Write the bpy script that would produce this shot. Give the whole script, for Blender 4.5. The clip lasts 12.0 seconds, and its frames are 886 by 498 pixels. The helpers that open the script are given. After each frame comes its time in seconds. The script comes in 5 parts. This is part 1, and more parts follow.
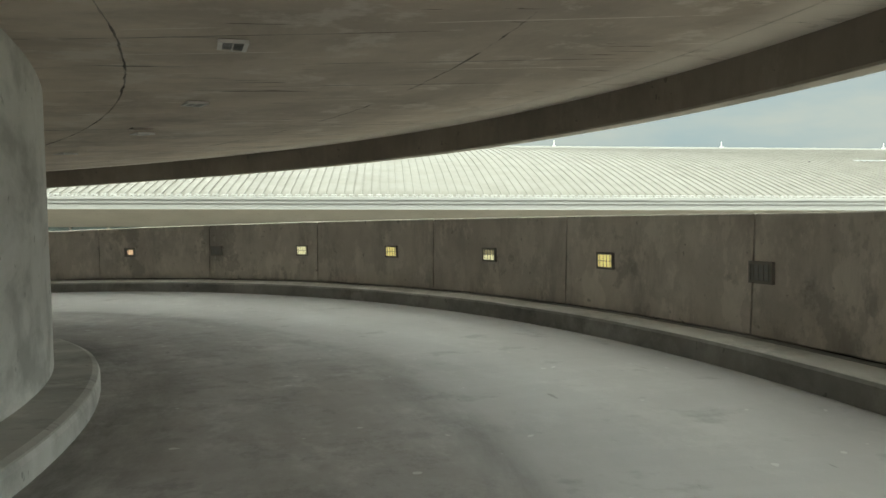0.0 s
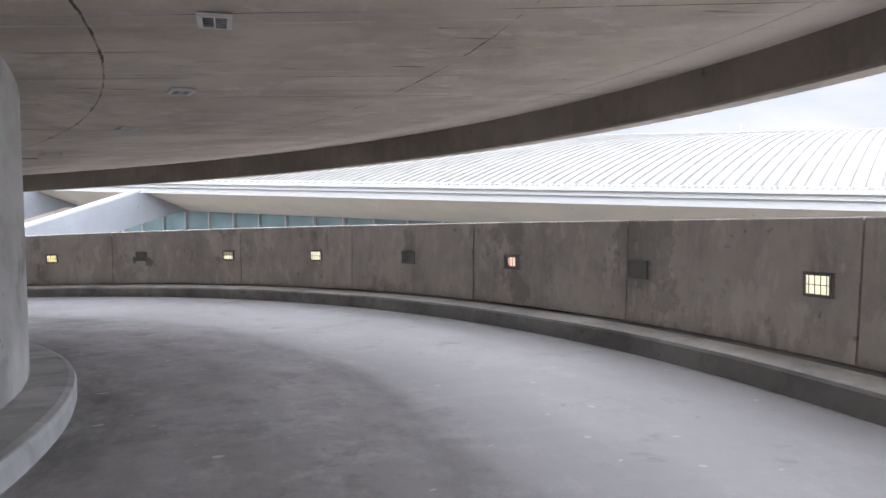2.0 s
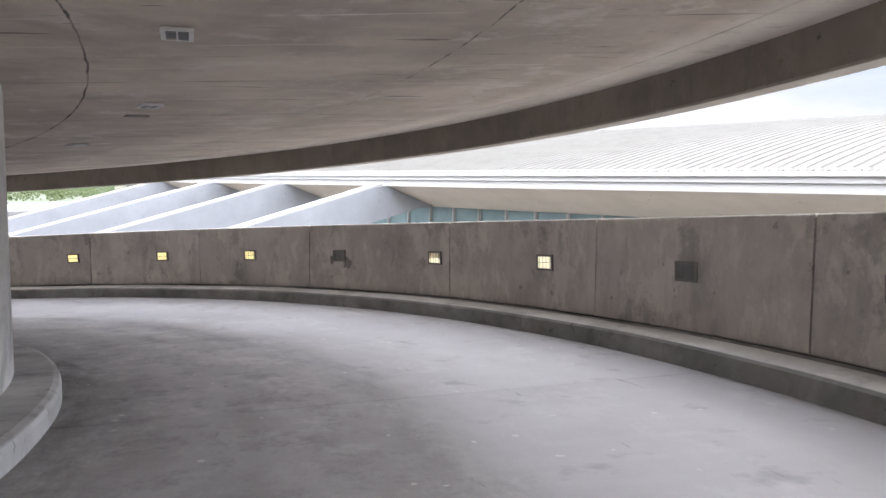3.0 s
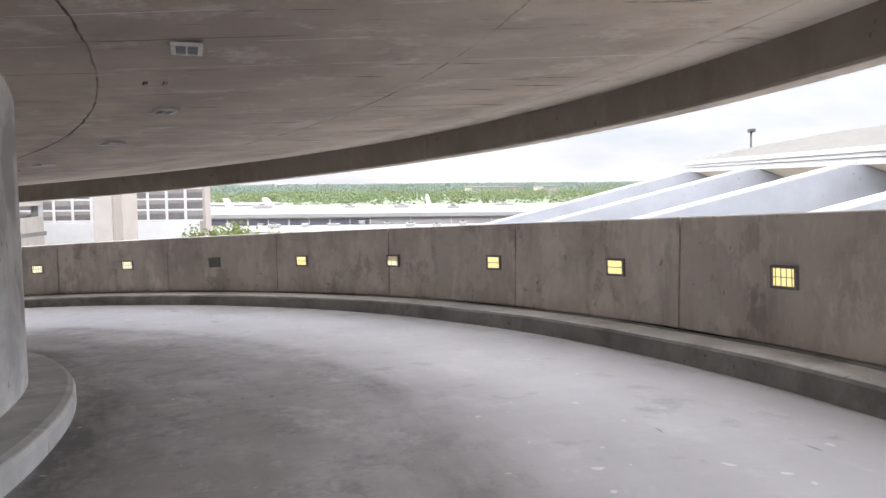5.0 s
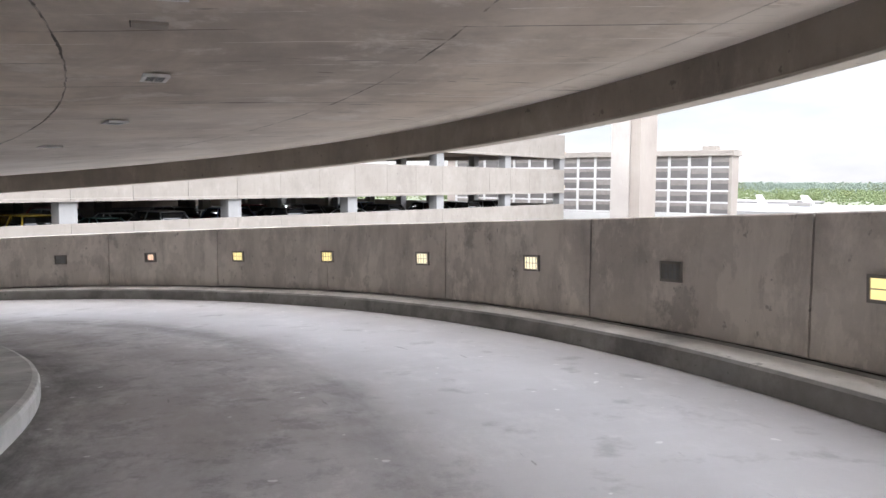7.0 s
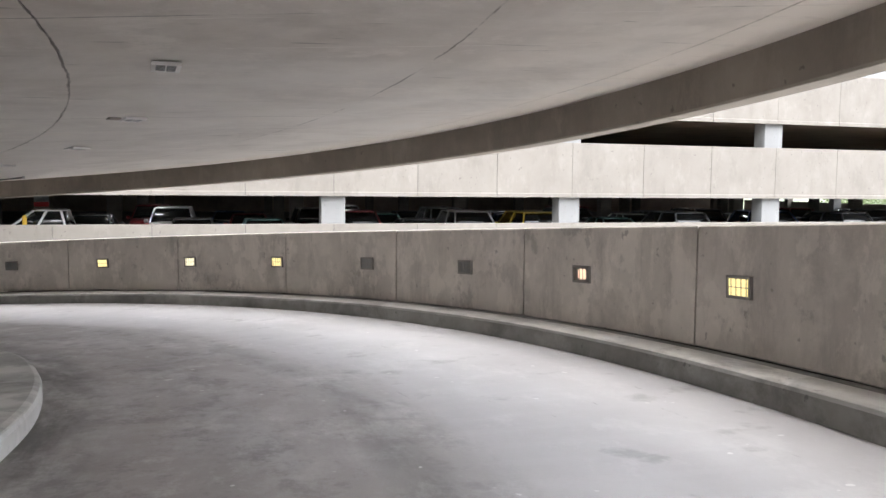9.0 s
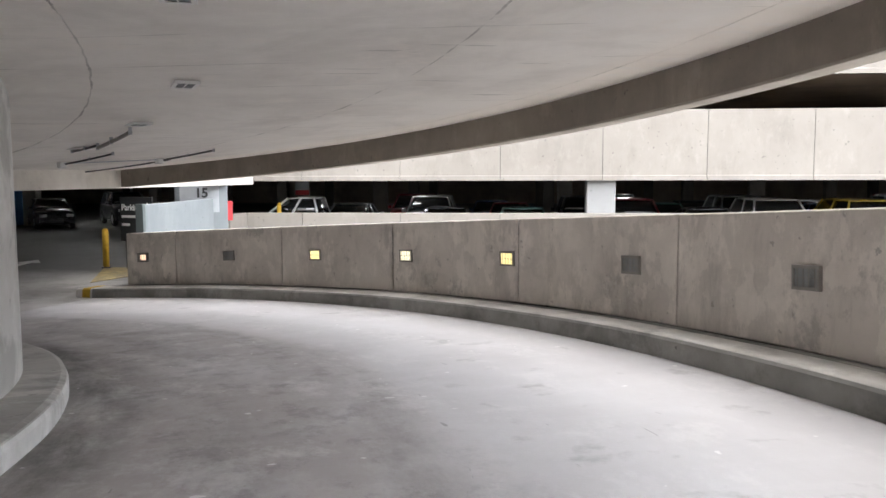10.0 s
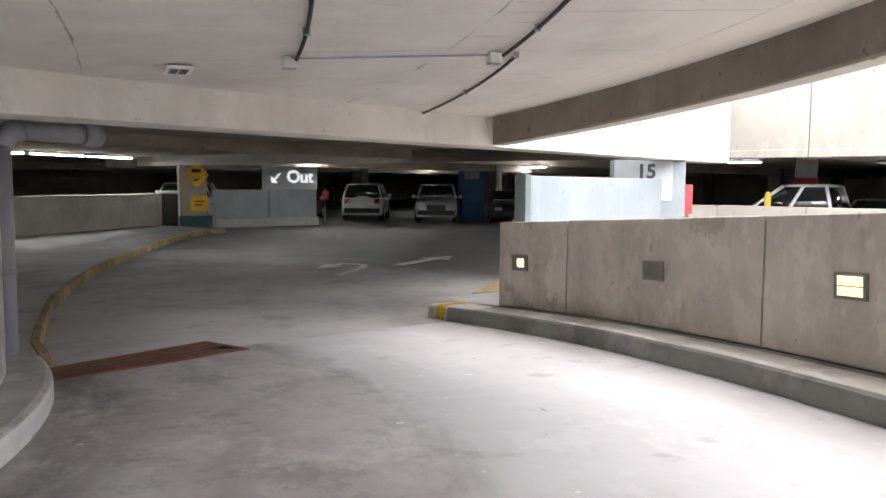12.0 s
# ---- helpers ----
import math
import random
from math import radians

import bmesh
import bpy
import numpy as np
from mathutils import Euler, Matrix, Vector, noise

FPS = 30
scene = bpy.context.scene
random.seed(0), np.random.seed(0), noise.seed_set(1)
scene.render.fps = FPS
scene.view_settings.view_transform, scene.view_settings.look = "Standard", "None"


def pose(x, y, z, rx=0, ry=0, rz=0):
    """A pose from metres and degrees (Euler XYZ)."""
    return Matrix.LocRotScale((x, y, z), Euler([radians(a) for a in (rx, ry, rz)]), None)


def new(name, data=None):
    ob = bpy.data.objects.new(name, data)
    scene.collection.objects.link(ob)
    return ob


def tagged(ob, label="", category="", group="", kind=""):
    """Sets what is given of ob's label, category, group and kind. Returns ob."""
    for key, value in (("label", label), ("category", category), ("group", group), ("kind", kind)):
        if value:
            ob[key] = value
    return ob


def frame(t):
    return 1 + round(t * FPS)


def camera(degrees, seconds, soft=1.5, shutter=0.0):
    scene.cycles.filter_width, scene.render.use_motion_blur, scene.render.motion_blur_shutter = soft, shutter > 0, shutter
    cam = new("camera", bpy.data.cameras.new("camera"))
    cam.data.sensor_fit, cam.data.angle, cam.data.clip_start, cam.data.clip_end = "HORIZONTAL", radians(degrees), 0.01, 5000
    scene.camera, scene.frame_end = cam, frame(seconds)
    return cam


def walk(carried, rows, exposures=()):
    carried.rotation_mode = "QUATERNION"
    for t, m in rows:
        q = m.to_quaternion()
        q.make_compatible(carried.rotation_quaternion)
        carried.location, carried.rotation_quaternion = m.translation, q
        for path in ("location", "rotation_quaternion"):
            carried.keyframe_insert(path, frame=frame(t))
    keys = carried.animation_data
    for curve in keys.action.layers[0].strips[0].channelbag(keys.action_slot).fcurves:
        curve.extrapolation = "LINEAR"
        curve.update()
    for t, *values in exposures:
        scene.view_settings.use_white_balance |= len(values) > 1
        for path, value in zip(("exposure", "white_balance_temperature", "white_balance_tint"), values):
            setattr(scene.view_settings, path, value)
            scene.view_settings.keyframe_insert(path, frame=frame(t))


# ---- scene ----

# ---- the camera and its drive down the spiral ramp ----
RISE = 0.9769          # fall of the ramp, metres per radian
END = 2.42             # angle at which the ramp meets the garage floor


def ramp(a):
    """Height of the ramp's road at the angle a (radians)."""
    return RISE * (END - a)


# seconds, angle round the core, distance from its axis, eye above the road, yaw off the tangent, pitch, roll
PATH = [
    (0.0, -127.76, 12.509, 1.154, 8.34, -5.47, 0.29),
    (0.5, -119.01, 12.645, 1.131, 7.74, -4.78, -0.01),
    (1.0, -109.84, 12.678, 1.133, 8.00, -4.76, 0.58),
    (1.5, -100.17, 12.506, 1.121, 7.18, -4.90, 0.29),
    (2.0, -90.65, 12.506, 1.150, 6.96, -5.07, 0.50),
    (2.5, -80.20, 12.539, 1.084, 6.19, -4.90, 0.56),
    (3.0, -70.36, 12.514, 1.130, 6.10, -5.04, 0.37),
    (3.2, -66.47, 12.515, 1.104, 6.07, -4.83, 0.61),
    (4.8, -36.53, 12.535, 1.130, 6.71, -4.93, -0.25),
    (5.0, -32.53, 12.527, 1.128, 6.91, -4.77, -0.50),
    (5.5, -22.25, 12.551, 1.155, 6.87, -4.76, -0.47),
    (6.0, -12.72, 12.535, 1.134, 6.56, -4.86, -0.02),
    (6.5, -2.89, 12.552, 1.134, 5.64, -5.04, 0.21),
    (7.0, 6.12, 12.602, 1.120, 5.46, -4.93, 0.35),
    (7.2, 9.59, 12.613, 1.116, 5.67, -4.87, 0.37),
    (8.8, 39.22, 12.680, 1.166, 6.27, -4.60, 0.27),
    (9.0, 43.19, 12.677, 1.163, 6.16, -4.64, 0.55),
    (9.5, 52.37, 12.694, 1.135, 6.86, -5.15, 0.28),
    (10.0, 61.91, 12.658, 1.133, 7.47, -5.14, -0.12),
    (10.5, 70.65, 12.624, 1.110, 8.38, -5.05, -0.63),
    (11.0, 80.02, 12.566, 1.142, 7.61, -5.05, -0.10),
    (11.5, 89.13, 12.545, 1.130, 6.77, -4.97, 0.69),
    (12.0, 97.74, 12.545, 1.108, 5.88, -4.81, 0.44),
]
cam = camera(58.63, 12.0)
rows = []
for t, deg, rad, high, yaw, pitch, roll in PATH:
    a = radians(deg)
    rows.append((t, pose(rad * math.cos(a), rad * math.sin(a), ramp(a) + high, 90 + pitch, 0, deg + yaw) @ pose(0, 0, 0, 0, 0, roll)))
walk(cam, rows, [(0.0, 2.3, 7200, -7), (0.4, 2.35, 6200, 1), (1.0, 2.6, 6080, 9), (2.5, 3.0, 6080, 15), (3.2, 3.1, 6350, 15), (5.0, 3.1, 6450, 15), (7.2, 3.15, 6450, 14), (9.0, 3.27, 6540, 12), (10.5, 3.54, 6560, 12), (11.0, 3.72, 6600, 12), (11.5, 3.84, 6630, 13), (12.0, 4.0, 6650, 13)])

# ---- daylight: a bright sky under thin broken cloud ----
SUN_HIGH, SUN_FROM = 57.0, 125.0      # height, and compass angle from +x towards +y
world = bpy.data.worlds.new("sky")
scene.world = world
world.use_nodes = True
wn, wl = world.node_tree.nodes, world.node_tree.links
sky = wn.new("ShaderNodeTexSky")
sky.sky_type, sky.sun_disc = "NISHITA", False
sky.sun_elevation, sky.sun_rotation = radians(SUN_HIGH), radians(90 - SUN_FROM)
sky.dust_density = 1.0
where = wn.new("ShaderNodeTexCoord")
flat = wn.new("ShaderNodeMapping")
flat.inputs["Scale"].default_value = (1.0, 1.0, 3.6)
wl.new(where.outputs["Generated"], flat.inputs["Vector"])
cloud = wn.new("ShaderNodeTexNoise")
cloud.inputs["Scale"].default_value, cloud.inputs["Detail"].default_value = 2.6, 9.0
cloud.inputs["Roughness"].default_value = 0.58
wl.new(flat.outputs[0], cloud.inputs["Vector"])
cover = wn.new("ShaderNodeValToRGB")
cover.color_ramp.elements[0].position, cover.color_ramp.elements[0].color = 0.36, (0.97, 0.97, 0.97, 1)
cover.color_ramp.elements[1].position, cover.color_ramp.elements[1].color = 0.62, (1, 1, 1, 1)
wl.new(cloud.outputs[0], cover.inputs[0])
tone = wn.new("ShaderNodeValToRGB")
tone.color_ramp.elements[0].position, tone.color_ramp.elements[0].color = 0.36, (0.56, 0.6, 0.65, 1)
tone.color_ramp.elements[1].position, tone.color_ramp.elements[1].color = 0.62, (0.95, 0.95, 0.95, 1)
wl.new(cloud.outputs[0], tone.inputs[0])
blend = wn.new("ShaderNodeMix")
blend.data_type = "RGBA"
wl.new(cover.outputs[0], blend.inputs[0])
wl.new(sky.outputs[0], blend.inputs[6])
clear = wn.new("ShaderNodeValToRGB")
clear.color_ramp.elements[0].position, clear.color_ramp.elements[0].color = 0.36, (0.42, 0.56, 0.74, 1)
clear.color_ramp.elements[1].position, clear.color_ramp.elements[1].color = 0.66, (0.86, 0.89, 0.92, 1)
wl.new(cloud.outputs[0], clear.inputs[0])
side = wn.new("ShaderNodeVectorMath")
side.operation = "DOT_PRODUCT"
side.inputs[1].default_value = (0.64, -0.77, 0.0)
wl.new(where.outputs["Generated"], side.inputs[0])
east = wn.new("ShaderNodeMapRange")
east.inputs["From Min"].default_value, east.inputs["From Max"].default_value = 0.9, 0.995
wl.new(side.outputs["Value"], east.inputs["Value"])
gaps = wn.new("ShaderNodeMix")
gaps.data_type = "RGBA"
wl.new(east.outputs[0], gaps.inputs[0])
wl.new(tone.outputs[0], gaps.inputs[6])
wl.new(clear.outputs[0], gaps.inputs[7])
wl.new(gaps.outputs[2], blend.inputs[7])
# bright band added at middle heights, out of view, to light the ramp; dimmer at the horizon and overhead
split = wn.new("ShaderNodeSeparateXYZ")
wl.new(where.outputs["Generated"], split.inputs[0])
lift = wn.new("ShaderNodeMapRange")
lift.inputs["From Min"].default_value, lift.inputs["From Max"].default_value = 0.185, 0.36
lift.inputs["To Min"].default_value, lift.inputs["To Max"].default_value = 0.95, 8.2
wl.new(split.outputs[2], lift.inputs["Value"])
thin = wn.new("ShaderNodeMapRange")
thin.inputs["From Min"].default_value, thin.inputs["From Max"].default_value = 0.45, 0.95
thin.inputs["To Min"].default_value, thin.inputs["To Max"].default_value = 1.0, 0.27
wl.new(split.outputs[2], thin.inputs["Value"])
band_gain = wn.new("ShaderNodeMath")
band_gain.operation = "MULTIPLY"
wl.new(lift.outputs[0], band_gain.inputs[0])
wl.new(thin.outputs[0], band_gain.inputs[1])
over = wn.new("ShaderNodeVectorMath")
over.operation = "SCALE"
wl.new(blend.outputs[2], over.inputs[0])
wl.new(band_gain.outputs[0], over.inputs["Scale"])
wl.new(over.outputs[0], wn["Background"].inputs[0])
wn["Background"].inputs[1].default_value = 0.15
sun = new("sun", bpy.data.lights.new("sun", "SUN"))
sun.data.energy, sun.data.angle, sun.data.color = 0.3, radians(40), (1.0, 0.96, 0.9)
sun.matrix_world = pose(0, 0, 40, 90 - SUN_HIGH, 0, 90 + SUN_FROM)

# ---- materials ----


def rgb(c):
    return (*c, 1.0) if len(c) == 3 else c


class Mat:
    """A node material with one Principled shader, and short ways to add nodes."""

    def __init__(self, name, color, rough=0.8, metal=0.0):
        self.m = bpy.data.materials.new(name)
        self.m.use_nodes = True
        self.n, self.l = self.m.node_tree.nodes, self.m.node_tree.links
        self.b = self.n["Principled BSDF"]
        self.b.inputs["Base Color"].default_value = rgb(color)
        self.b.inputs["Roughness"].default_value = rough
        self.b.inputs["Metallic"].default_value = metal
        self.geo = self.n.new("ShaderNodeNewGeometry")

    def math(self, op, a, b=None, c=None):
        q = self.n.new("ShaderNodeMath")
        q.operation = op
        for i, v in enumerate((a, b, c)):
            if v is None:
                continue
            if isinstance(v, (int, float)):
                q.inputs[i].default_value = v
            else:
                self.l.new(v, q.inputs[i])
        return q.outputs[0]

    def place(self, scale=(1, 1, 1)):
        q = self.n.new("ShaderNodeMapping")
        q.inputs["Scale"].default_value = scale
        self.l.new(self.geo.outputs["Position"], q.inputs["Vector"])
        return q.outputs[0]

    def polar(self, kr=1.0, ka=1.0, kz=1.0):
        """Distance from the core's axis, arc length and height, each scaled."""
        s = self.n.new("ShaderNodeSeparateXYZ")
        self.l.new(self.geo.outputs["Position"], s.inputs[0])
        r = self.math("SQRT", self.math("ADD", self.math("MULTIPLY", s.outputs[0], s.outputs[0]), self.math("MULTIPLY", s.outputs[1], s.outputs[1])))
        a = self.math("ARCTAN2", s.outputs[1], s.outputs[0])
        c = self.n.new("ShaderNodeCombineXYZ")
        self.l.new(self.math("MULTIPLY", r, kr), c.inputs[0])
        self.l.new(self.math("MULTIPLY", a, 13.0 * ka), c.inputs[1])
        self.l.new(self.math("MULTIPLY", s.outputs[2], kz), c.inputs[2])
        return c.outputs[0]

    def noise(self, vec, scale, detail=4.0, rough=0.55, dist=0.0):
        q = self.n.new("ShaderNodeTexNoise")
        q.inputs["Scale"].default_value, q.inputs["Detail"].default_value = scale, detail
        q.inputs["Roughness"].default_value, q.inputs["Distortion"].default_value = rough, dist
        self.l.new(vec, q.inputs["Vector"])
        return q.outputs[0]

    def ramp(self, fac, stops):
        q = self.n.new("ShaderNodeValToRGB")
        e = q.color_ramp.elements
        while len(e) < len(stops):
            e.new(0.5)
        for i, (p, c) in enumerate(stops):
            e[i].position = p
            e[i].color = rgb(c) if not isinstance(c, (int, float)) else (c, c, c, 1)
        self.l.new(fac, q.inputs[0])
        return q.outputs[0]

    def mix(self, a, b, fac, kind="MIX"):
        q = self.n.new("ShaderNodeMix")
        q.data_type, q.blend_type = "RGBA", kind
        for i, v in ((0, fac), (6, a), (7, b)):
            if isinstance(v, (int, float)):
                q.inputs[i].default_value = v
            elif isinstance(v, tuple):
                q.inputs[i].default_value = rgb(v)
            else:
                self.l.new(v, q.inputs[i])
        return q.outputs[2]

    def color(self, sock):
        self.l.new(sock, self.b.inputs["Base Color"])
        return self

    def rough(self, sock):
        self.l.new(sock, self.b.inputs["Roughness"])
        return self

    def bump(self, sock, strength=0.3, dist=0.01):
        q = self.n.new("ShaderNodeBump")
        q.inputs["Strength"].default_value, q.inputs["Distance"].default_value = strength, dist
        self.l.new(sock, q.inputs["Height"])
        self.l.new(q.outputs[0], self.b.inputs["Normal"])
        return self


def concrete(name, lo, hi, rough=0.85, streak=0.0, polar=False, dirt=(0.12, 0.11, 0.1), dirt_amount=0.35, size=1.0, vary=0.0, mottle=0.0, wide=1.0, blob=0.0, patch=0.0):
    """Cast concrete: cloudy tone, fine grain, darker stains, pits; streak runs stains down the wall, mottle adds pale and dark blotches."""
    m = Mat(name, lo, rough)
    v = m.polar() if polar else m.place()
    tone = m.noise(v, 0.9 * size, 6, 0.6)
    col = m.ramp(tone, [(0.3, lo), (0.7, hi)])
    stain = m.noise(v, 0.35 * size, 7, 0.65, 0.4)
    col = m.mix(col, dirt, m.math("MULTIPLY", m.ramp(stain, [(0.5, 0.0), (0.72, 1.0)]), dirt_amount))
    if mottle:
        big = m.noise(m.polar(1.0, wide, 0.8) if polar else v, 0.9, 9, 0.7, 0.2)
        col = m.mix(col, tuple(min(0.9, c * 1.3) for c in hi), m.math("MULTIPLY", m.ramp(big, [(0.52, 0.0), (0.6, 1.0)]), mottle))
        low = m.noise(m.polar(1.0, wide, 1.0) if polar else m.place((1.1, 1.1, 0.8)), 1.4, 9, 0.72, 0.2)
        col = m.mix(col, dirt, m.math("MULTIPLY", m.ramp(low, [(0.53, 0.0), (0.63, 1.0)]), mottle * 0.75))
    if blob:
        cloud = m.noise(m.polar(1.0, 0.4, 1.0), 1.5, 6, 0.58, 0.3)
        col = m.mix(col, dirt, m.math("MULTIPLY", m.ramp(cloud, [(0.5, 0.0), (0.6, 1.0)]), blob))
        col = m.mix(col, tuple(min(0.9, c * 1.25) for c in hi), m.math("MULTIPLY", m.ramp(cloud, [(0.36, 1.0), (0.45, 0.0)]), blob))
    if streak:
        run = m.noise(m.polar(1.0, 1.0, 0.22) if polar else m.place((0.8, 0.8, 0.3)), 2.2, 9, 0.74, 0.15)
        col = m.mix(col, dirt, m.math("MULTIPLY", m.ramp(run, [(0.5, 0.0), (0.66, 1.0)]), streak))
        pale = m.noise(m.polar(1.0, 1.2, 0.55) if polar else m.place((0.9, 0.9, 0.5)), 2.4, 9, 0.76, 0.15)
        col = m.mix(col, tuple(min(1.0, c * 1.45) for c in hi), m.math("MULTIPLY", m.ramp(pale, [(0.54, 0.0), (0.64, 1.0)]), streak * 0.8))
    if patch:
        torn = m.noise(m.polar(1.0, 1.0, 0.55), 1.7, 10, 0.66, 0.1)
        col = m.mix(col, tuple(min(0.9, c * 1.3) for c in hi), m.math("MULTIPLY", m.ramp(torn, [(0.54, 0.0), (0.562, 1.0)]), patch))
        bruise = m.noise(m.polar(1.0, 0.8, 0.6), 1.25, 10, 0.7, 0.1)
        col = m.mix(col, dirt, m.math("MULTIPLY", m.ramp(bruise, [(0.57, 0.0), (0.61, 1.0)]), patch * 1.3))
    grain = m.noise(m.place(), 38, 3, 0.7)
    col = m.mix(col, (0.5, 0.5, 0.5), m.math("MULTIPLY", m.math("SUBTRACT", grain, 0.5), 0.7), "OVERLAY")
    pit = m.noise(m.place(), 8, 3, 0.55)
    col = m.mix(col, tuple(c * 0.4 for c in lo), m.math("MULTIPLY", m.ramp(pit, [(0.68, 0.0), (0.72, 1.0)]), 0.6))
    if vary:
        info = m.n.new("ShaderNodeObjectInfo")
        col = m.mix(col, tuple(c * 0.6 for c in lo), m.math("MULTIPLY", info.outputs["Random"], vary))
    m.color(col)
    m.rough(m.ramp(tone, [(0.2, rough - 0.08), (0.8, min(1.0, rough + 0.08))]))
    m.bump(m.math("ADD", m.math("MULTIPLY", grain, 0.4), tone), 0.25, 0.012)
    return m.m


def painted(name, color, rough=0.45, metal=0.0, worn=0.15, scale=6.0):
    """Paint or coated metal with faint dirt and uneven gloss."""
    m = Mat(name, color, rough, metal)
    d = m.noise(m.place(), scale, 5, 0.6)
    m.color(m.mix(color, tuple(c * 0.55 for c in color), m.math("MULTIPLY", m.ramp(d, [(0.45, 0.0), (0.75, 1.0)]), worn * 2)))
    m.rough(m.ramp(d, [(0.2, max(0.02, rough - 0.1)), (0.8, min(1.0, rough + 0.15))]))
    m.bump(m.noise(m.place(), scale * 8, 2), 0.05, 0.003)
    return m.m


def glow(name, color, strength):
    m = Mat(name, color, 0.5)
    q = m.noise(m.place(), 14, 2)
    m.l.new(m.mix(color, tuple(c * 0.7 for c in color), q), m.b.inputs["Emission Color"])
    m.b.inputs["Emission Strength"].default_value = strength
    return m.m


def glass(name, color, rough=0.06):
    m = Mat(name, color, rough)
    m.b.inputs["Specular IOR Level"].default_value = 0.8
    m.color(m.mix(color, tuple(c * 0.5 for c in color), m.noise(m.place(), 1.3, 3)))
    return m.m


def ceiling_concrete():
    """Board-marked soffit: brown up the ramp, paler and greyer nearer the garage; form lines, stains and broken dark
    cracks.
    """
    m = Mat("soffit_concrete", (0.4, 0.38, 0.35), 0.9)
    s = m.n.new("ShaderNodeSeparateXYZ")
    m.l.new(m.polar(), s.inputs[0])
    r, arc = s.outputs[0], s.outputs[1]
    # the tone turns paler near the garage, with a cloudy edge
    edge = m.math("ADD", m.math("MULTIPLY", arc, 0.05), m.math("MULTIPLY", m.math("SUBTRACT", m.noise(m.polar(), 0.35, 6, 0.6), 0.5), 0.5))
    pale_end = m.ramp(edge, [(0.5, 0.0), (0.85, 1.0)])
    tone = m.noise(m.polar(), 0.5, 7, 0.66, 0.3)
    col = m.ramp(tone, [(0.3, (0.64, 0.55, 0.465)), (0.7, (0.8, 0.71, 0.615))])
    col = m.mix(col, m.ramp(tone, [(0.3, (0.8, 0.765, 0.72)), (0.7, (0.88, 0.85, 0.81))]), pale_end)
    mark_gain = m.math("SUBTRACT", 1.0, m.math("MULTIPLY", pale_end, 0.6))
    # broad boards and cloudy damp
    boards = m.noise(m.polar(0.6, 1.0, 0.0), 1.2, 8, 0.68, 0.2)
    col = m.mix(col, (0.36, 0.315, 0.275), m.math("MULTIPLY", m.math("MULTIPLY", m.ramp(boards, [(0.46, 0.0), (0.62, 1.0)]), 0.4), mark_gain))
    damp = m.noise(m.polar(1.0, 0.6, 0.0), 0.55, 8, 0.66, 0.6)
    col = m.mix(col, (0.32, 0.28, 0.24), m.math("MULTIPLY", m.math("MULTIPLY", m.ramp(damp, [(0.52, 0.0), (0.66, 1.0)]), 0.45), mark_gain))
    soak = m.noise(m.polar(0.55, 0.3, 0.0), 0.5, 7, 0.62, 0.5)
    col = m.mix(col, (0.34, 0.3, 0.265), m.math("MULTIPLY", m.math("MULTIPLY", m.ramp(soak, [(0.46, 0.0), (0.6, 1.0)]), 0.4), mark_gain))
    pale = m.noise(m.polar(0.9, 1.1, 0.0), 1.5, 9, 0.72, 0.2)
    col = m.mix(col, (0.84, 0.79, 0.735), m.math("MULTIPLY", m.ramp(pale, [(0.54, 0.0), (0.62, 1.0)]), 0.5))
    jag = m.math("MULTIPLY", m.math("SUBTRACT", m.noise(m.polar(1.5, 1.0, 0.0), 2.6, 6, 0.7), 0.5), 0.12)
    # short splinter marks across the lane, more of them near the rim
    fine = m.noise(m.polar(0.4, 5.5, 0.0), 2.0, 4, 0.6, 0.2)
    broken = m.math("ADD", m.noise(m.polar(), 1.3, 4), m.math("MULTIPLY", m.math("SUBTRACT", r, 13.0), 0.02))
    crack = m.math("MULTIPLY", m.ramp(fine, [(0.64, 0.0), (0.66, 1.0)]), m.ramp(broken, [(0.47, 0.0), (0.54, 1.0)]))
    col = m.mix(col, (0.09, 0.08, 0.07), m.math("MULTIPLY", m.math("MULTIPLY", crack, 0.7), mark_gain))
    # long straight joints between the shutter boards, set a little off square to the lane
    skew = m.math("ADD", m.math("ADD", arc, m.math("MULTIPLY", r, 0.13)), m.math("MULTIPLY", jag, 0.12))
    for pitch, seed, dark, paint in ((1.025, 1.1, 0.8, (0.11, 0.095, 0.085)), (1.33, 1.7, 0.85, (0.92, 0.88, 0.83))):
        cell = m.math("ABSOLUTE", m.math("SUBTRACT", m.math("FRACT", m.math("MULTIPLY", skew, pitch)), 0.5))
        gate = m.ramp(m.noise(m.polar(0.45, 0.9, 0.0), seed, 6, 0.66), [(0.49, 0.0), (0.56, 1.0)])
        col = m.mix(col, paint, m.math("MULTIPLY", m.math("MULTIPLY", m.math("MULTIPLY", m.ramp(cell, [(0.004, 1.0), (0.013, 0.0)]), gate), dark), mark_gain))
    # grime and broken edges along the ring joints
    for ring, wide, least in ((10.83, 0.013, 0.35), (13.29, 0.014, 0.0), (15.03, 0.014, 0.15)):
        off = m.math("ABSOLUTE", m.math("ADD", m.math("SUBTRACT", r, ring), m.math("MULTIPLY", jag, 0.5)))
        soot = m.noise(m.polar(0.6, 0.55, 0.0), 1.7 + ring * 0.05, 6, 0.7)
        size = m.math("MULTIPLY", m.ramp(soot, [(0.4, 0.3), (0.7, 1.0)]), wide)
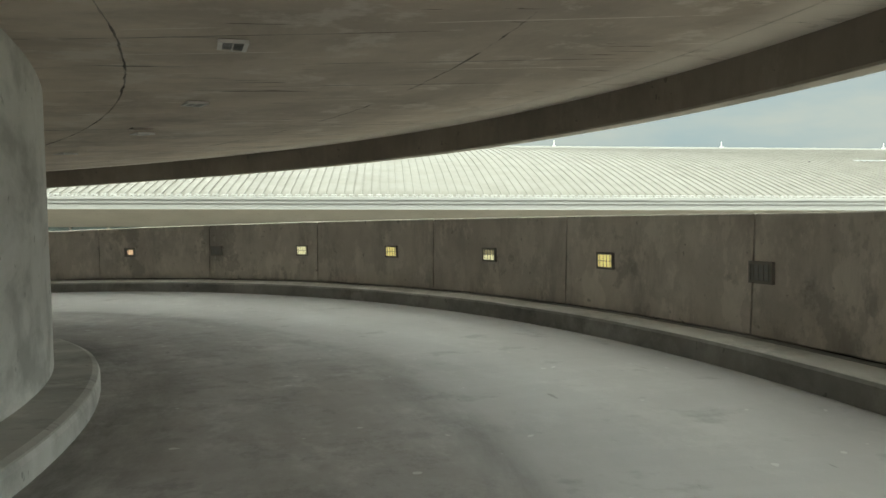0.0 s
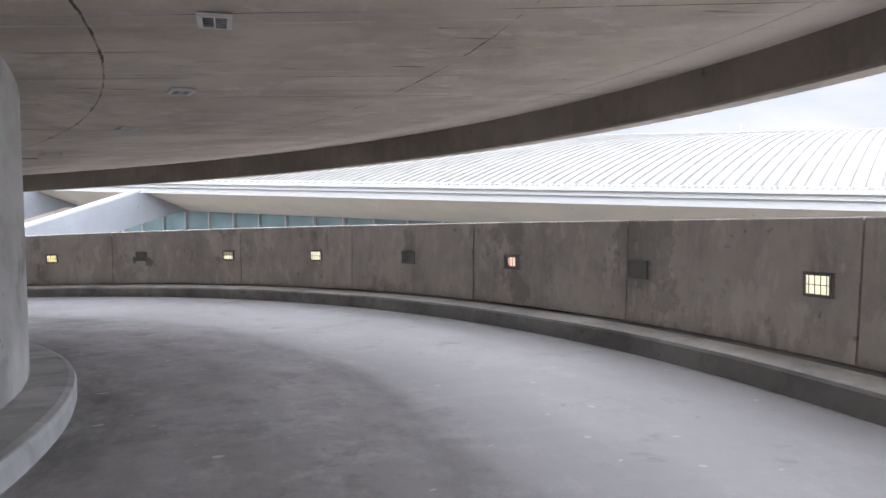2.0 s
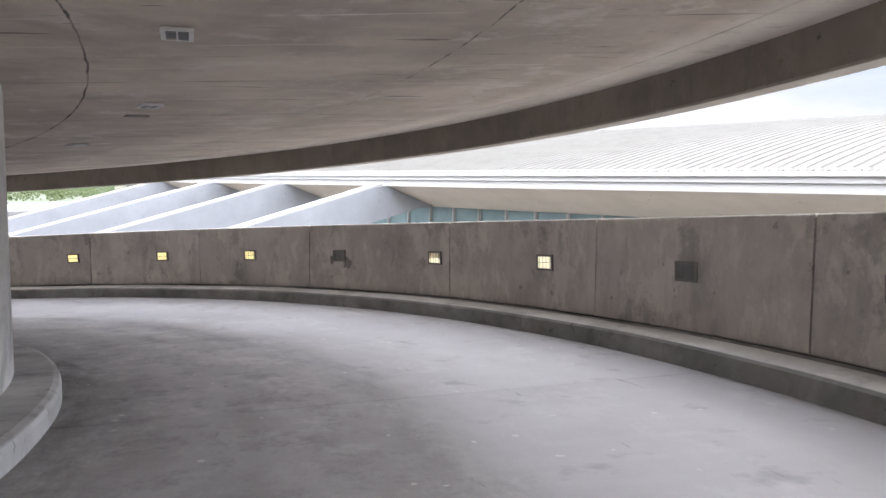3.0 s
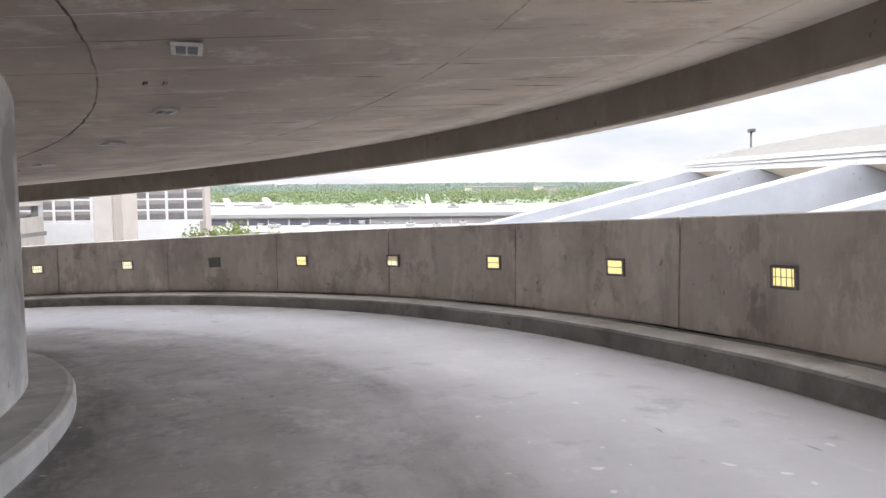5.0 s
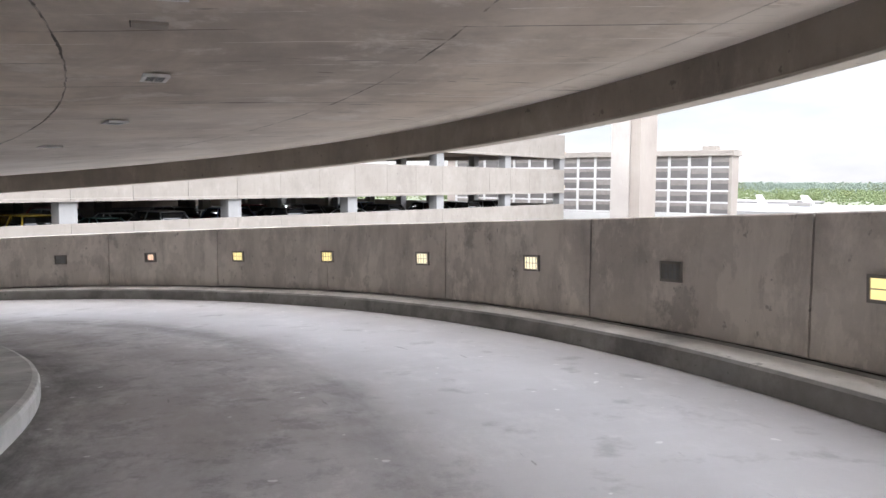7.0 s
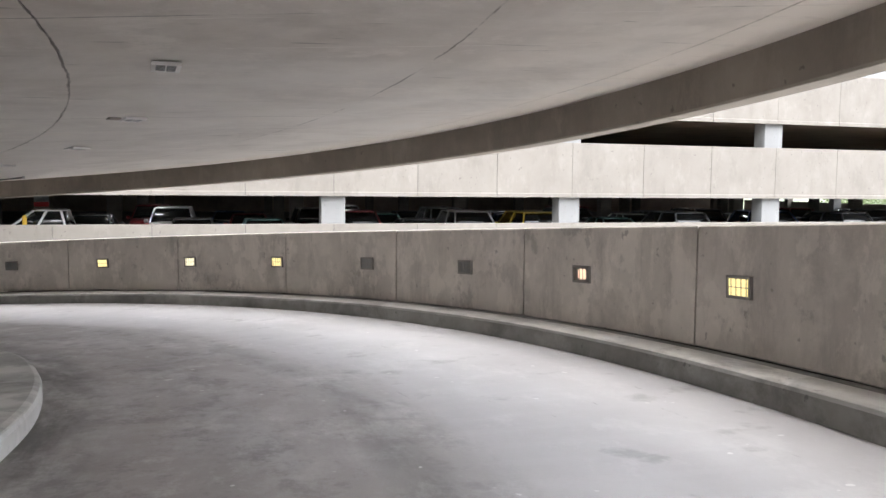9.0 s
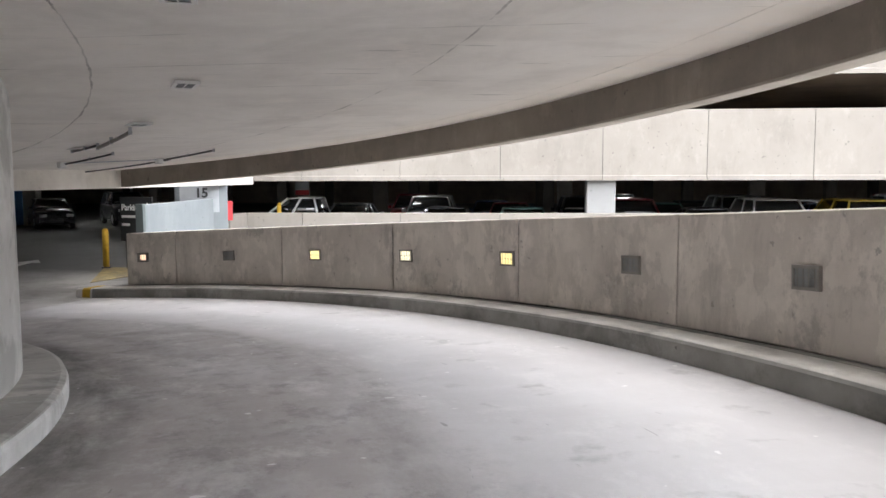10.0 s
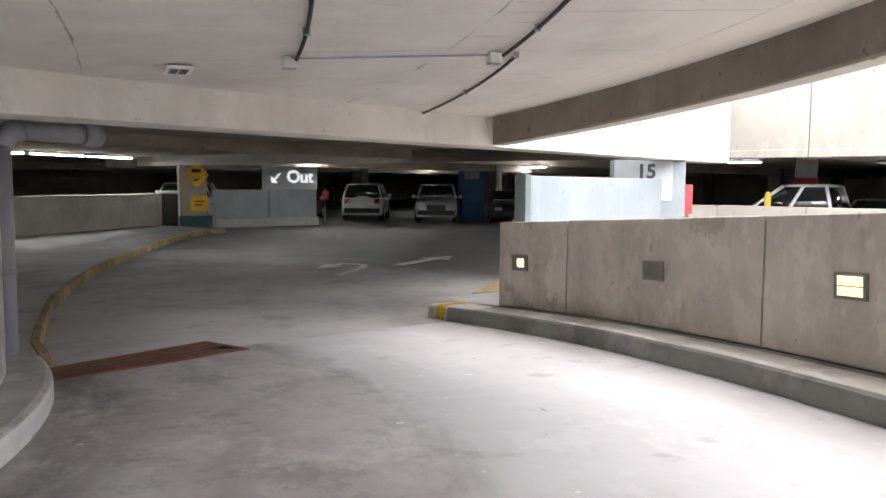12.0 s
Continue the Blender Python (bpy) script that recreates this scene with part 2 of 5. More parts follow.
        col = m.mix(col, (0.07, 0.06, 0.052), m.math("MULTIPLY", m.math("MULTIPLY", m.math("LESS_THAN", off, size), m.ramp(soot, [(0.44, least), (0.56, 0.85)])), m.math("ADD", m.math("MULTIPLY", mark_gain, 0.7), 0.3)))
    # rim: daylight from the opening put into a paler strip, with a ragged edge and a few splits
    rim = m.ramp(m.math("ADD", m.math("SUBTRACT", r, 14.5), m.math("MULTIPLY", jag, 1.6)), [(0.2, 0.0), (0.62, 1.0)])
    split = m.ramp(m.noise(m.polar(0.5, 1.4, 0.0), 2.3, 6, 0.7, 0.2), [(0.56, 1.0), (0.62, 0.35)])
    col = m.mix(col, (0.86, 0.8, 0.73), m.math("MULTIPLY", m.math("MULTIPLY", rim, split), 0.75))
    grain = m.noise(m.place(), 30, 3, 0.7)
    col = m.mix(col, (0.5, 0.5, 0.5), m.math("MULTIPLY", m.math("SUBTRACT", grain, 0.5), 0.6), "OVERLAY")
    m.color(col)
    m.bump(m.math("ADD", boards, m.math("MULTIPLY", grain, 0.3)), 0.3, 0.012)
    return m.m


def road_concrete():
    """Worn ramp slab: pale brushed outer half, stained inner half, tyre arcs, chips and grease."""
    m = Mat("ramp_concrete", (0.5, 0.48, 0.46), 0.7)
    tone = m.noise(m.polar(), 0.7, 7, 0.64)
    col = m.ramp(tone, [(0.3, (0.44, 0.425, 0.427)), (0.7, (0.53, 0.515, 0.517))])
    s = m.n.new("ShaderNodeSeparateXYZ")
    m.l.new(m.polar(), s.inputs[0])
    wob = m.math("MULTIPLY", m.math("SUBTRACT", m.noise(m.polar(0.6, 0.16, 0.0), 1.2, 7, 0.66), 0.5), 1.3)
    r = m.math("MULTIPLY", m.math("SUBTRACT", m.math("ADD", s.outputs[0], wob), 10.4), 0.2)
    # inner half, browner and dirtier, with a ragged edge
    inner = m.ramp(r, [(0.0, 1.0), (0.38, 0.9), (0.47, 0.72), (0.54, 0.12), (0.64, 0.0)])
    patch = m.noise(m.polar(1.0, 0.5, 0.0), 0.9, 10, 0.76, 0.15)
    col = m.mix(col, (0.27, 0.24, 0.223), m.math("MULTIPLY", m.math("MULTIPLY", inner, m.ramp(patch, [(0.4, 0.5), (0.54, 1.0)])), 0.82))
    crust = m.noise(m.polar(1.0, 0.7, 0.0), 2.1, 10, 0.78, 0.1)
    col = m.mix(col, (0.09, 0.084, 0.08), m.math("MULTIPLY", m.math("MULTIPLY", inner, m.ramp(crust, [(0.52, 0.0), (0.6, 1.0)])), 0.38))
    bare = m.noise(m.polar(1.0, 0.6, 0.0), 1.6, 10, 0.76, 0.1)
    col = m.mix(col, (0.64, 0.62, 0.61), m.math("MULTIPLY", m.ramp(bare, [(0.53, 0.0), (0.62, 1.0)]), 0.35))
    # wheel arcs
    fine_r = m.math("ADD", s.outputs[0], m.math("MULTIPLY", m.math("SUBTRACT", m.noise(m.polar(0.4, 0.1, 0.0), 1.3, 3), 0.5), 0.9))
    rub = m.noise(m.polar(1.1, 0.28, 0.0), 1.1, 9, 0.74, 0.15)
    for ring, wide, dark in ((10.7, 0.55, 1.2), (11.7, 0.3, 0.2), (12.72, 0.24, 0.5)):
        off = m.math("DIVIDE", m.math("ABSOLUTE", m.math("SUBTRACT", fine_r, ring)), wide)
        col = m.mix(col, (0.11, 0.105, 0.1), m.math("MULTIPLY", m.math("MULTIPLY", m.ramp(off, [(0.2, 1.0), (1.0, 0.0)]), m.ramp(rub, [(0.38, 0.0), (0.62, 1.0)])), dark))
    spot = m.noise(m.polar(), 2.2, 5, 0.6)
    col = m.mix(col, (0.12, 0.115, 0.11), m.math("MULTIPLY", m.ramp(spot, [(0.6, 0.0), (0.7, 1.0)]), 0.35))
    scuff = m.noise(m.polar(2.6, 0.5, 0.0), 3.2, 4, 0.6, 0.3)
    col = m.mix(col, (0.1, 0.095, 0.09), m.math("MULTIPLY", m.ramp(scuff, [(0.69, 0.0), (0.72, 1.0)]), 0.5))
    chip = m.noise(m.polar(), 8.5, 1, 0.4)
    col = m.mix(col, (0.78, 0.77, 0.75), m.math("MULTIPLY", m.ramp(chip, [(0.77, 0.0), (0.785, 1.0)]), 0.6))
    info = m.n.new("ShaderNodeObjectInfo")
    col = m.mix(col, (0.3, 0.285, 0.275), m.math("MULTIPLY", info.outputs["Random"], 0.3))
    grain = m.noise(m.place(), 55, 3, 0.7)
    col = m.mix(col, (0.5, 0.5, 0.5), m.math("MULTIPLY", m.math("SUBTRACT", grain, 0.5), 0.6), "OVERLAY")
    m.color(col)
    m.rough(m.ramp(rub, [(0.3, 0.5), (0.7, 0.8)]))
    m.bump(m.math("ADD", m.math("MULTIPLY", grain, 0.5), tone), 0.2, 0.008)
    return m.m


M_ROAD = road_concrete()
M_CEIL = ceiling_concrete()
M_WALL = concrete("parapet_concrete", (0.53, 0.482, 0.43), (0.68, 0.625, 0.56), 0.85, 0.42, True, (0.19, 0.172, 0.152), 0.45, 1.3, 0.22, 0.28, 1.0, 0.0, 0.34)
M_STAIN = concrete("damp_wall_stain", (0.26, 0.235, 0.205), (0.36, 0.327, 0.29), 0.75, 0.0, True, (0.1, 0.09, 0.08), 0.6, 2.2)
M_GAP = concrete("joint_shadow_filler", (0.06, 0.055, 0.05), (0.09, 0.085, 0.08))
M_PATCH = concrete("dark_soffit_patch", (0.34, 0.3, 0.26), (0.46, 0.41, 0.36), 0.9, 0.0, False, (0.08, 0.07, 0.06), 0.6, 4.0)
M_KERB = concrete("kerb_concrete", (0.53, 0.51, 0.475), (0.68, 0.66, 0.62), 0.85, 0.0, True, (0.17, 0.16, 0.147), 0.45, 2.0, 0.0, 0.45)
M_CORE = concrete("core_concrete", (0.68, 0.68, 0.66), (0.81, 0.8, 0.78), 0.8, 0.0, True, (0.26, 0.26, 0.25), 0.35, 0.8, 0.0, 0.35, 0.4, 0.5)
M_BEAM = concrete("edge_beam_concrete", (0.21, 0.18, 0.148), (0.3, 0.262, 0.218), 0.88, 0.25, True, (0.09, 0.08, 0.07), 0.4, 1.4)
M_LIP = concrete("lit_beam_underside", (0.5, 0.46, 0.41), (0.62, 0.58, 0.52), 0.85, 0.0, True, (0.2, 0.18, 0.155), 0.4, 2.0)
M_CREAM = concrete("cream_precast", (0.24, 0.216, 0.19), (0.295, 0.27, 0.24), 0.8, 0.25, False, (0.15, 0.138, 0.118), 0.25, 0.8, 0.12)
# cooler copy of the cream precast: sky light put into the columns' colour
M_COLSKY = concrete("skylit_column", (0.25, 0.25, 0.248), (0.3, 0.302, 0.302), 0.75, 0.1, False, (0.16, 0.155, 0.15), 0.25, 0.8, 0.1)
M_SLAB = concrete("garage_concrete", (0.36, 0.3, 0.24), (0.48, 0.41, 0.335), 0.85, 0.0, False, (0.1, 0.09, 0.08), 0.5, 0.7)


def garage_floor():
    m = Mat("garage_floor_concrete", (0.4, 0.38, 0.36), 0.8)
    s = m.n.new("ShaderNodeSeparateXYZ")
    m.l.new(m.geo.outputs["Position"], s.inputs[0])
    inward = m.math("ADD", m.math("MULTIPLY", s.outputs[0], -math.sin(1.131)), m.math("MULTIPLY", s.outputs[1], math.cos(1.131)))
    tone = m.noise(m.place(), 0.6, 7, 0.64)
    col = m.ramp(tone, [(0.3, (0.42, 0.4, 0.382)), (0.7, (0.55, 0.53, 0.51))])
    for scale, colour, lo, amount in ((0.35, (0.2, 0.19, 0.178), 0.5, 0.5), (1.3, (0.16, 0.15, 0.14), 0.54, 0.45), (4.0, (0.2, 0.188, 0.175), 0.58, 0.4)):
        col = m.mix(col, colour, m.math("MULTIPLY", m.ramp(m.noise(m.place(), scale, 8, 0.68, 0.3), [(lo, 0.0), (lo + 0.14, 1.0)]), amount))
    # darker further in: the garage's falling light put into the floor colour
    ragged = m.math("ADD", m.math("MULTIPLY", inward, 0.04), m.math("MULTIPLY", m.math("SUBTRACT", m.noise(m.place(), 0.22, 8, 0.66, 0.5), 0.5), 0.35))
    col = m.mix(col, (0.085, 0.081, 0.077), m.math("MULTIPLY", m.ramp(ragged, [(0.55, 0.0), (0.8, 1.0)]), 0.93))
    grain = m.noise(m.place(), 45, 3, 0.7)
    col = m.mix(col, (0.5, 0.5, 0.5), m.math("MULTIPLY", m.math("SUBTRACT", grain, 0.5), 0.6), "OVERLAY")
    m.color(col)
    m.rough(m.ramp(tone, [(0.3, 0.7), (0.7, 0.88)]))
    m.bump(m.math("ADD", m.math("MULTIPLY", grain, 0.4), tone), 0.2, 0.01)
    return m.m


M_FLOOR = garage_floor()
M_LINK = concrete("white_painted_concrete", (0.165, 0.188, 0.2), (0.205, 0.228, 0.24), 0.6, 0.12, False, (0.4, 0.42, 0.43), 0.2, 0.8)
M_YELLOW = painted("safety_yellow", (0.62, 0.38, 0.03), 0.55, 0, 0.3)
M_RED = painted("cabinet_red", (0.5, 0.03, 0.035), 0.45)
M_BLACK = painted("black_paint", (0.02, 0.02, 0.022), 0.5)
M_WHITE = painted("white_paint", (0.78, 0.78, 0.76), 0.5)
M_STEEL = painted("galvanised_steel", (0.42, 0.43, 0.44), 0.45, 0.7)
M_DARKM = painted("dark_metal", (0.06, 0.06, 0.062), 0.5, 0.5)
M_PIPE = painted("grey_pvc_pipe", (0.42, 0.43, 0.47), 0.5)
M_RUST = concrete("rusty_iron", (0.12, 0.042, 0.024), (0.25, 0.08, 0.038), 0.75, 0.0, False, (0.05, 0.022, 0.016), 0.7, 4.0, 0.8)
M_SHADERUST = concrete("shaded_rusty_iron", (0.035, 0.018, 0.014), (0.07, 0.032, 0.022), 0.8, 0.0, False, (0.02, 0.014, 0.012), 0.6, 4.0, 0.8)
M_ROOF = painted("white_metal_roof", (0.228, 0.221, 0.2), 0.7, 0.0, 0.12, 1.2)
M_FASCIA = painted("white_fascia", (0.44, 0.44, 0.427), 0.5, 0, 0.06, 1.5)
M_BEIGE = concrete("beige_plaster", (0.52, 0.475, 0.41), (0.61, 0.56, 0.49), 0.85, 0.05, False, (0.5, 0.45, 0.38), 0.15)
M_FIN = concrete("white_buttress_plaster", (0.24, 0.253, 0.272), (0.295, 0.31, 0.33), 0.7, 0.06, False, (0.5, 0.52, 0.55), 0.15)
M_TEAL = glass("teal_window_glass", (0.26, 0.38, 0.39))
M_PANE = glass("grey_window_glass", (0.12, 0.112, 0.108), 0.35)
M_BLIND = painted("window_blind", (0.2, 0.185, 0.17), 0.8, 0.0, 0.2, 2.0)
M_CARGLASS = glass("car_glass", (0.015, 0.018, 0.02), 0.04)
M_TYRE = painted("tyre_rubber", (0.02, 0.02, 0.02), 0.85)
M_RIM = painted("alloy_rim", (0.5, 0.5, 0.52), 0.3, 0.9)
M_LAMPLENS = glass("car_lamp_lens", (0.7, 0.7, 0.72), 0.1)
M_TAIL = painted("tail_lamp_red", (0.35, 0.01, 0.01), 0.25)
M_LIT = [glow("lamp_warm", (1.0, 0.84, 0.36), 0.14), glow("lamp_pale", (1.0, 0.92, 0.62), 0.15), glow("lamp_bulb", (1.0, 0.66, 0.46), 0.15)]
M_CLOUDED = glow("clouded_lamp_lens", (0.8, 0.7, 0.45), 0.03)
M_TUBE = glow("fluorescent_tube", (0.95, 1.0, 1.0), 10.0)
M_DIMTUBE = glow("dim_fluorescent_tube", (0.95, 1.0, 1.0), 4.5)
M_SIGNLIT = glow("lit_sign_letters", (0.95, 0.97, 1.0), 0.06)
M_PALEWALL = concrete("pale_painted_wall", (0.55, 0.59, 0.63), (0.66, 0.7, 0.74), 0.7, 0.1, False, (0.25, 0.26, 0.27), 0.4, 1.2)
M_LINTEL = concrete("pale_lintel_concrete", (0.7, 0.67, 0.62), (0.82, 0.79, 0.74), 0.85, 0.15, False, (0.3, 0.27, 0.23), 0.4, 1.6)
M_PIERGLASS = glass("dark_pier_glass", (0.1, 0.1, 0.13), 0.2)
M_SHEET = painted("grey_wall_sheet", (0.26, 0.25, 0.235), 0.7, 0.0, 0.15, 0.4)
# flat black standing for the shade inside the vents and the drain
M_HOLE = Mat("black_recess_shade", (0.012, 0.012, 0.012), 1.0)
M_HOLE.b.inputs["Specular IOR Level"].default_value = 0.05
M_HOLE = M_HOLE.m
# darker copy of the garage concrete: the inside's shade put into the colour
M_INNERCOL = concrete("shaded_column_concrete", (0.15, 0.135, 0.118), (0.22, 0.2, 0.175), 0.85, 0.2, False, (0.06, 0.055, 0.05), 0.5, 0.8)
M_BOARD = painted("number_board_white", (0.36, 0.38, 0.4), 0.5)
M_SIGNYELLOW = painted("sign_yellow", (0.85, 0.52, 0.03), 0.4, 0, 0.1)
M_VENT = painted("pale_vent_metal", (0.85, 0.84, 0.82), 0.5, 0.0, 0.2)
M_DULL = painted("unlit_lens", (0.2, 0.205, 0.2), 0.5)
M_FRAME = painted("lamp_frame_metal", (0.23, 0.215, 0.195), 0.6, 0.1)
M_INKERB = concrete("grimy_kerb_concrete", (0.35, 0.34, 0.32), (0.48, 0.465, 0.44), 0.85, 0.0, True, (0.12, 0.115, 0.107), 0.6, 1.6, 0.0, 0.5)
M_KERBFACE = concrete("shaded_scuffed_kerb", (0.2, 0.195, 0.18), (0.32, 0.31, 0.29), 0.85, 0.0, True, (0.06, 0.055, 0.05), 0.6, 2.4, 0.0, 0.45)
M_PALEKERB = concrete("pale_worn_kerb_paint", (0.44, 0.44, 0.43), (0.6, 0.6, 0.59), 0.7, 0.0, True, (0.14, 0.135, 0.13), 0.7, 2.6)
M_ASPHALT = concrete("pale_apron", (0.16, 0.154, 0.144), (0.21, 0.202, 0.19), 0.9, 0.0, False, (0.2, 0.19, 0.17), 0.4, 0.05)
M_PALEPIER = concrete("pale_pier_concrete", (0.33, 0.305, 0.28), (0.39, 0.365, 0.335), 0.85, 0.1, False, (0.25, 0.225, 0.2), 0.2, 0.4)
M_TOWER = concrete("tower_concrete", (0.25, 0.218, 0.194), (0.31, 0.278, 0.246), 0.85, 0.1, False, (0.4, 0.35, 0.3), 0.2, 0.3)


def leaves(name, lo, hi):
    m = Mat(name, lo, 0.9)
    m.b.inputs["Specular IOR Level"].default_value = 0.08
    geo = m.geo.outputs["Random Per Island"]
    col = m.ramp(geo, [(0.0, lo), (1.0, hi)])
    col = m.mix(col, lo, m.noise(m.place(), 0.08, 3))
    m.color(m.mix(col, (0.1, 0.11, 0.04), m.math("MULTIPLY", m.ramp(m.noise(m.place(), 0.02, 4), [(0.5, 0.0), (0.65, 1.0)]), 0.6)))
    return m.m


M_PIERROOF = painted("chalky_flat_roof", (0.2, 0.198, 0.192), 0.8, 0.0, 0.25, 0.15)
# distance haze put into the woods' leaf colours, most in the far one
M_LEAF = leaves("hazy_tree_leaves", (0.13, 0.17, 0.085), (0.18, 0.21, 0.11))
M_TREELEAF = leaves("block_tree_leaves", (0.075, 0.1, 0.03), (0.12, 0.13, 0.04))
M_FARLEAF = leaves("hazy_wood_leaves", (0.165, 0.205, 0.18), (0.19, 0.23, 0.19))
M_BARK = painted("bark", (0.1, 0.075, 0.055), 0.9)


def ground_material():
    m = Mat("open_ground", (0.2, 0.2, 0.15), 0.95)
    patch = m.noise(m.place(), 0.012, 6, 0.6)
    fine = m.noise(m.place(), 0.3, 4, 0.6)
    col = m.ramp(patch, [(0.3, (0.19, 0.185, 0.15)), (0.42, (0.15, 0.16, 0.11)), (0.5, (0.1, 0.13, 0.07)), (0.75, (0.08, 0.11, 0.055))])
    m.color(m.mix(col, (0.2, 0.2, 0.15), m.math("MULTIPLY", fine, 0.25)))
    return m.m


M_GROUND = ground_material()

# ---- ways to make meshes ----
GRID = math.degrees(1.131)      # the buildings' grid: u along it, w across it, away from the airport terminal
CU, SU = math.cos(1.131), math.sin(1.131)


def at(u, w, z=0.0, turn=0.0):
    """A pose in the buildings' grid."""
    return pose(u * CU - w * SU, u * SU + w * CU, z, 0, 0, GRID + turn)


def mesh_object(name, bm, material, parent=None):
    me = bpy.data.meshes.new(name)
    bm.to_mesh(me)
    bm.free()
    if material:
        me.materials.append(material)
    ob = new(name, me)
    ob.parent = parent
    return ob


def part(name, bm, material, parent, label=""):
    return tagged(mesh_object(name, bm, material, parent), label)


def thing(name, m, label, category, group=""):
    ob = new(name)
    ob.empty_display_size = 0.2
    ob.matrix_world = m
    return tagged(ob, label, category, group)


def structure(name, bm, material, m=None, parent=None):
    ob = mesh_object(name, bm, material, parent)
    if m is not None:
        ob.matrix_world = m
    return tagged(ob, kind="structure")


def box(bm, x0, x1, y0, y1, z0, z1, bevel=0.0):
    """Adds a box to bm; its vertices come back."""
    q = [bm.verts.new((x, y, z)) for z in (z0, z1) for y in (y0, y1) for x in (x0, x1)]
    fs = [bm.faces.new([q[i] for i in f]) for f in ((0, 2, 3, 1), (4, 5, 7, 6), (0, 1, 5, 4), (2, 6, 7, 3), (0, 4, 6, 2), (1, 3, 7, 5))]
    if bevel:
        es = list({e for f in fs for e in f.edges})
        bmesh.ops.bevel(bm, geom=es, offset=bevel, segments=2, affect="EDGES", profile=0.6)
    return q


def boxed(*a, **k):
    bm = bmesh.new()
    box(bm, *a, **k)
    return bm


def prism(points, axis, lo, hi, bevel=0.0):
    """A flat outline (pairs) pushed from lo to hi along the axis 'x', 'y' or 'z'."""
    bm = bmesh.new()

    def put(p, h):
        return {"x": (h, p[0], p[1]), "y": (p[0], h, p[1]), "z": (p[0], p[1], h)}[axis]
    a = [bm.verts.new(put(p, lo)) for p in points]
    b = [bm.verts.new(put(p, hi)) for p in points]
    bm.faces.new(a)
    bm.faces.new(b[::-1])
    for i in range(len(points)):
        j = (i + 1) % len(points)
        bm.faces.new((a[j], a[i], b[i], b[j]))
    bmesh.ops.recalc_face_normals(bm, faces=bm.faces)
    if bevel:
        bmesh.ops.bevel(bm, geom=list(bm.edges), offset=bevel, segments=2, affect="EDGES", profile=0.6)
    return bm


def tube(points, radius, sides=12, bm=None):
    """A round bar along the points."""
    bm = bm or bmesh.new()
    rings = []
    pts = [Vector(p) for p in points]
    for i, p in enumerate(pts):
        d = (pts[min(i + 1, len(pts) - 1)] - pts[max(i - 1, 0)]).normalized()
        q = d.to_track_quat("Z", "Y")
        r = radius[i] if isinstance(radius, (list, tuple)) else radius
        rings.append([bm.verts.new(p + q @ Vector((r * math.cos(2 * math.pi * k / sides), r * math.sin(2 * math.pi * k / sides), 0))) for k in range(sides)])
    for a, b in zip(rings, rings[1:]):
        for k in range(sides):
            f = bm.faces.new((a[k], a[(k + 1) % sides], b[(k + 1) % sides], b[k]))
            f.smooth = True
    bm.faces.new(rings[0][::-1])
    bm.faces.new(rings[-1])
    return bm


def sweep(profile, a0, a1, n, smooth=False, ends=None, wave=0.0):
    """A closed outline of (distance from the axis, height over the road) led down the spiral from a0 to a1.
    ends(r) gives another last angle for each distance."""
    m, vs, fs = len(profile), [], []
    for i in range(n + 1):
        for r, z in profile:
            last = ends(r) if ends else a1
            a = a0 + (last - a0) * i / n
            d = wave * noise.noise((r * 0.7, a * 9.0, z)) if wave else 0.0
            vs.append(((r + d) * math.cos(a), (r + d) * math.sin(a), ramp(a) + z + d * 0.5))
    for i in range(n):
        for j in range(m):
            k = (j + 1) % m
            fs.append((i * m + j, i * m + k, (i + 1) * m + k, (i + 1) * m + j))
    fs += [tuple(range(m))[::-1], tuple(n * m + j for j in range(m))]
    me = bpy.data.meshes.new("sweep")
    me.from_pydata(vs, [], fs)
    bm = bmesh.new()
    bm.from_mesh(me)
    bpy.data.meshes.remove(me)
    bmesh.ops.recalc_face_normals(bm, faces=bm.faces)
    if smooth:
        for f in bm.faces:
            f.smooth = len(f.verts) == 4
    return bm


# ---- the spiral ramp ----
FIRST = radians(-166)           # where the built part of the spiral begins, behind the camera
R_CORE, R_IN, R_OUT, R_WALL, R_BACK = 10.25, 10.58, 15.42, 15.8425, 16.06
CEIL, BEAM_LOW, R_BEAM = 2.583, 2.236, 15.57
WALL_HIGH, KERB_HIGH = 1.284, 0.198


def meet(r, d=4.83):
    """The angle at which the circle of radius r meets the entrance beam's face."""
    return 1.131 + math.acos(d / r)


def soffit(r):
    """Height of the soffit over the road: it falls a little towards the core."""
    return CEIL - 0.042 * (15.57 - r)


# road: an under-slab and the cast bays on it, with open joints
road = structure("road", sweep([(R_CORE - 0.1, -0.05), (R_BACK, -0.05), (R_BACK, -0.42), (R_CORE - 0.1, -0.42)], FIRST, 2.44, 170), M_GAP)
joints = [FIRST, radians(-45.3), 2.43]
for a, b in zip(joints, joints[1:]):
    g = 0.003 / 13
    slab = sweep([(R_CORE, 0.0), (R_BACK - 0.01, 0.0), (R_BACK - 0.01, -0.049), (R_CORE, -0.049)], a + g, b - g, max(4, int(14 * (b - a) / 0.37)))
    mesh_object("road_slab", slab, M_ROAD, road)

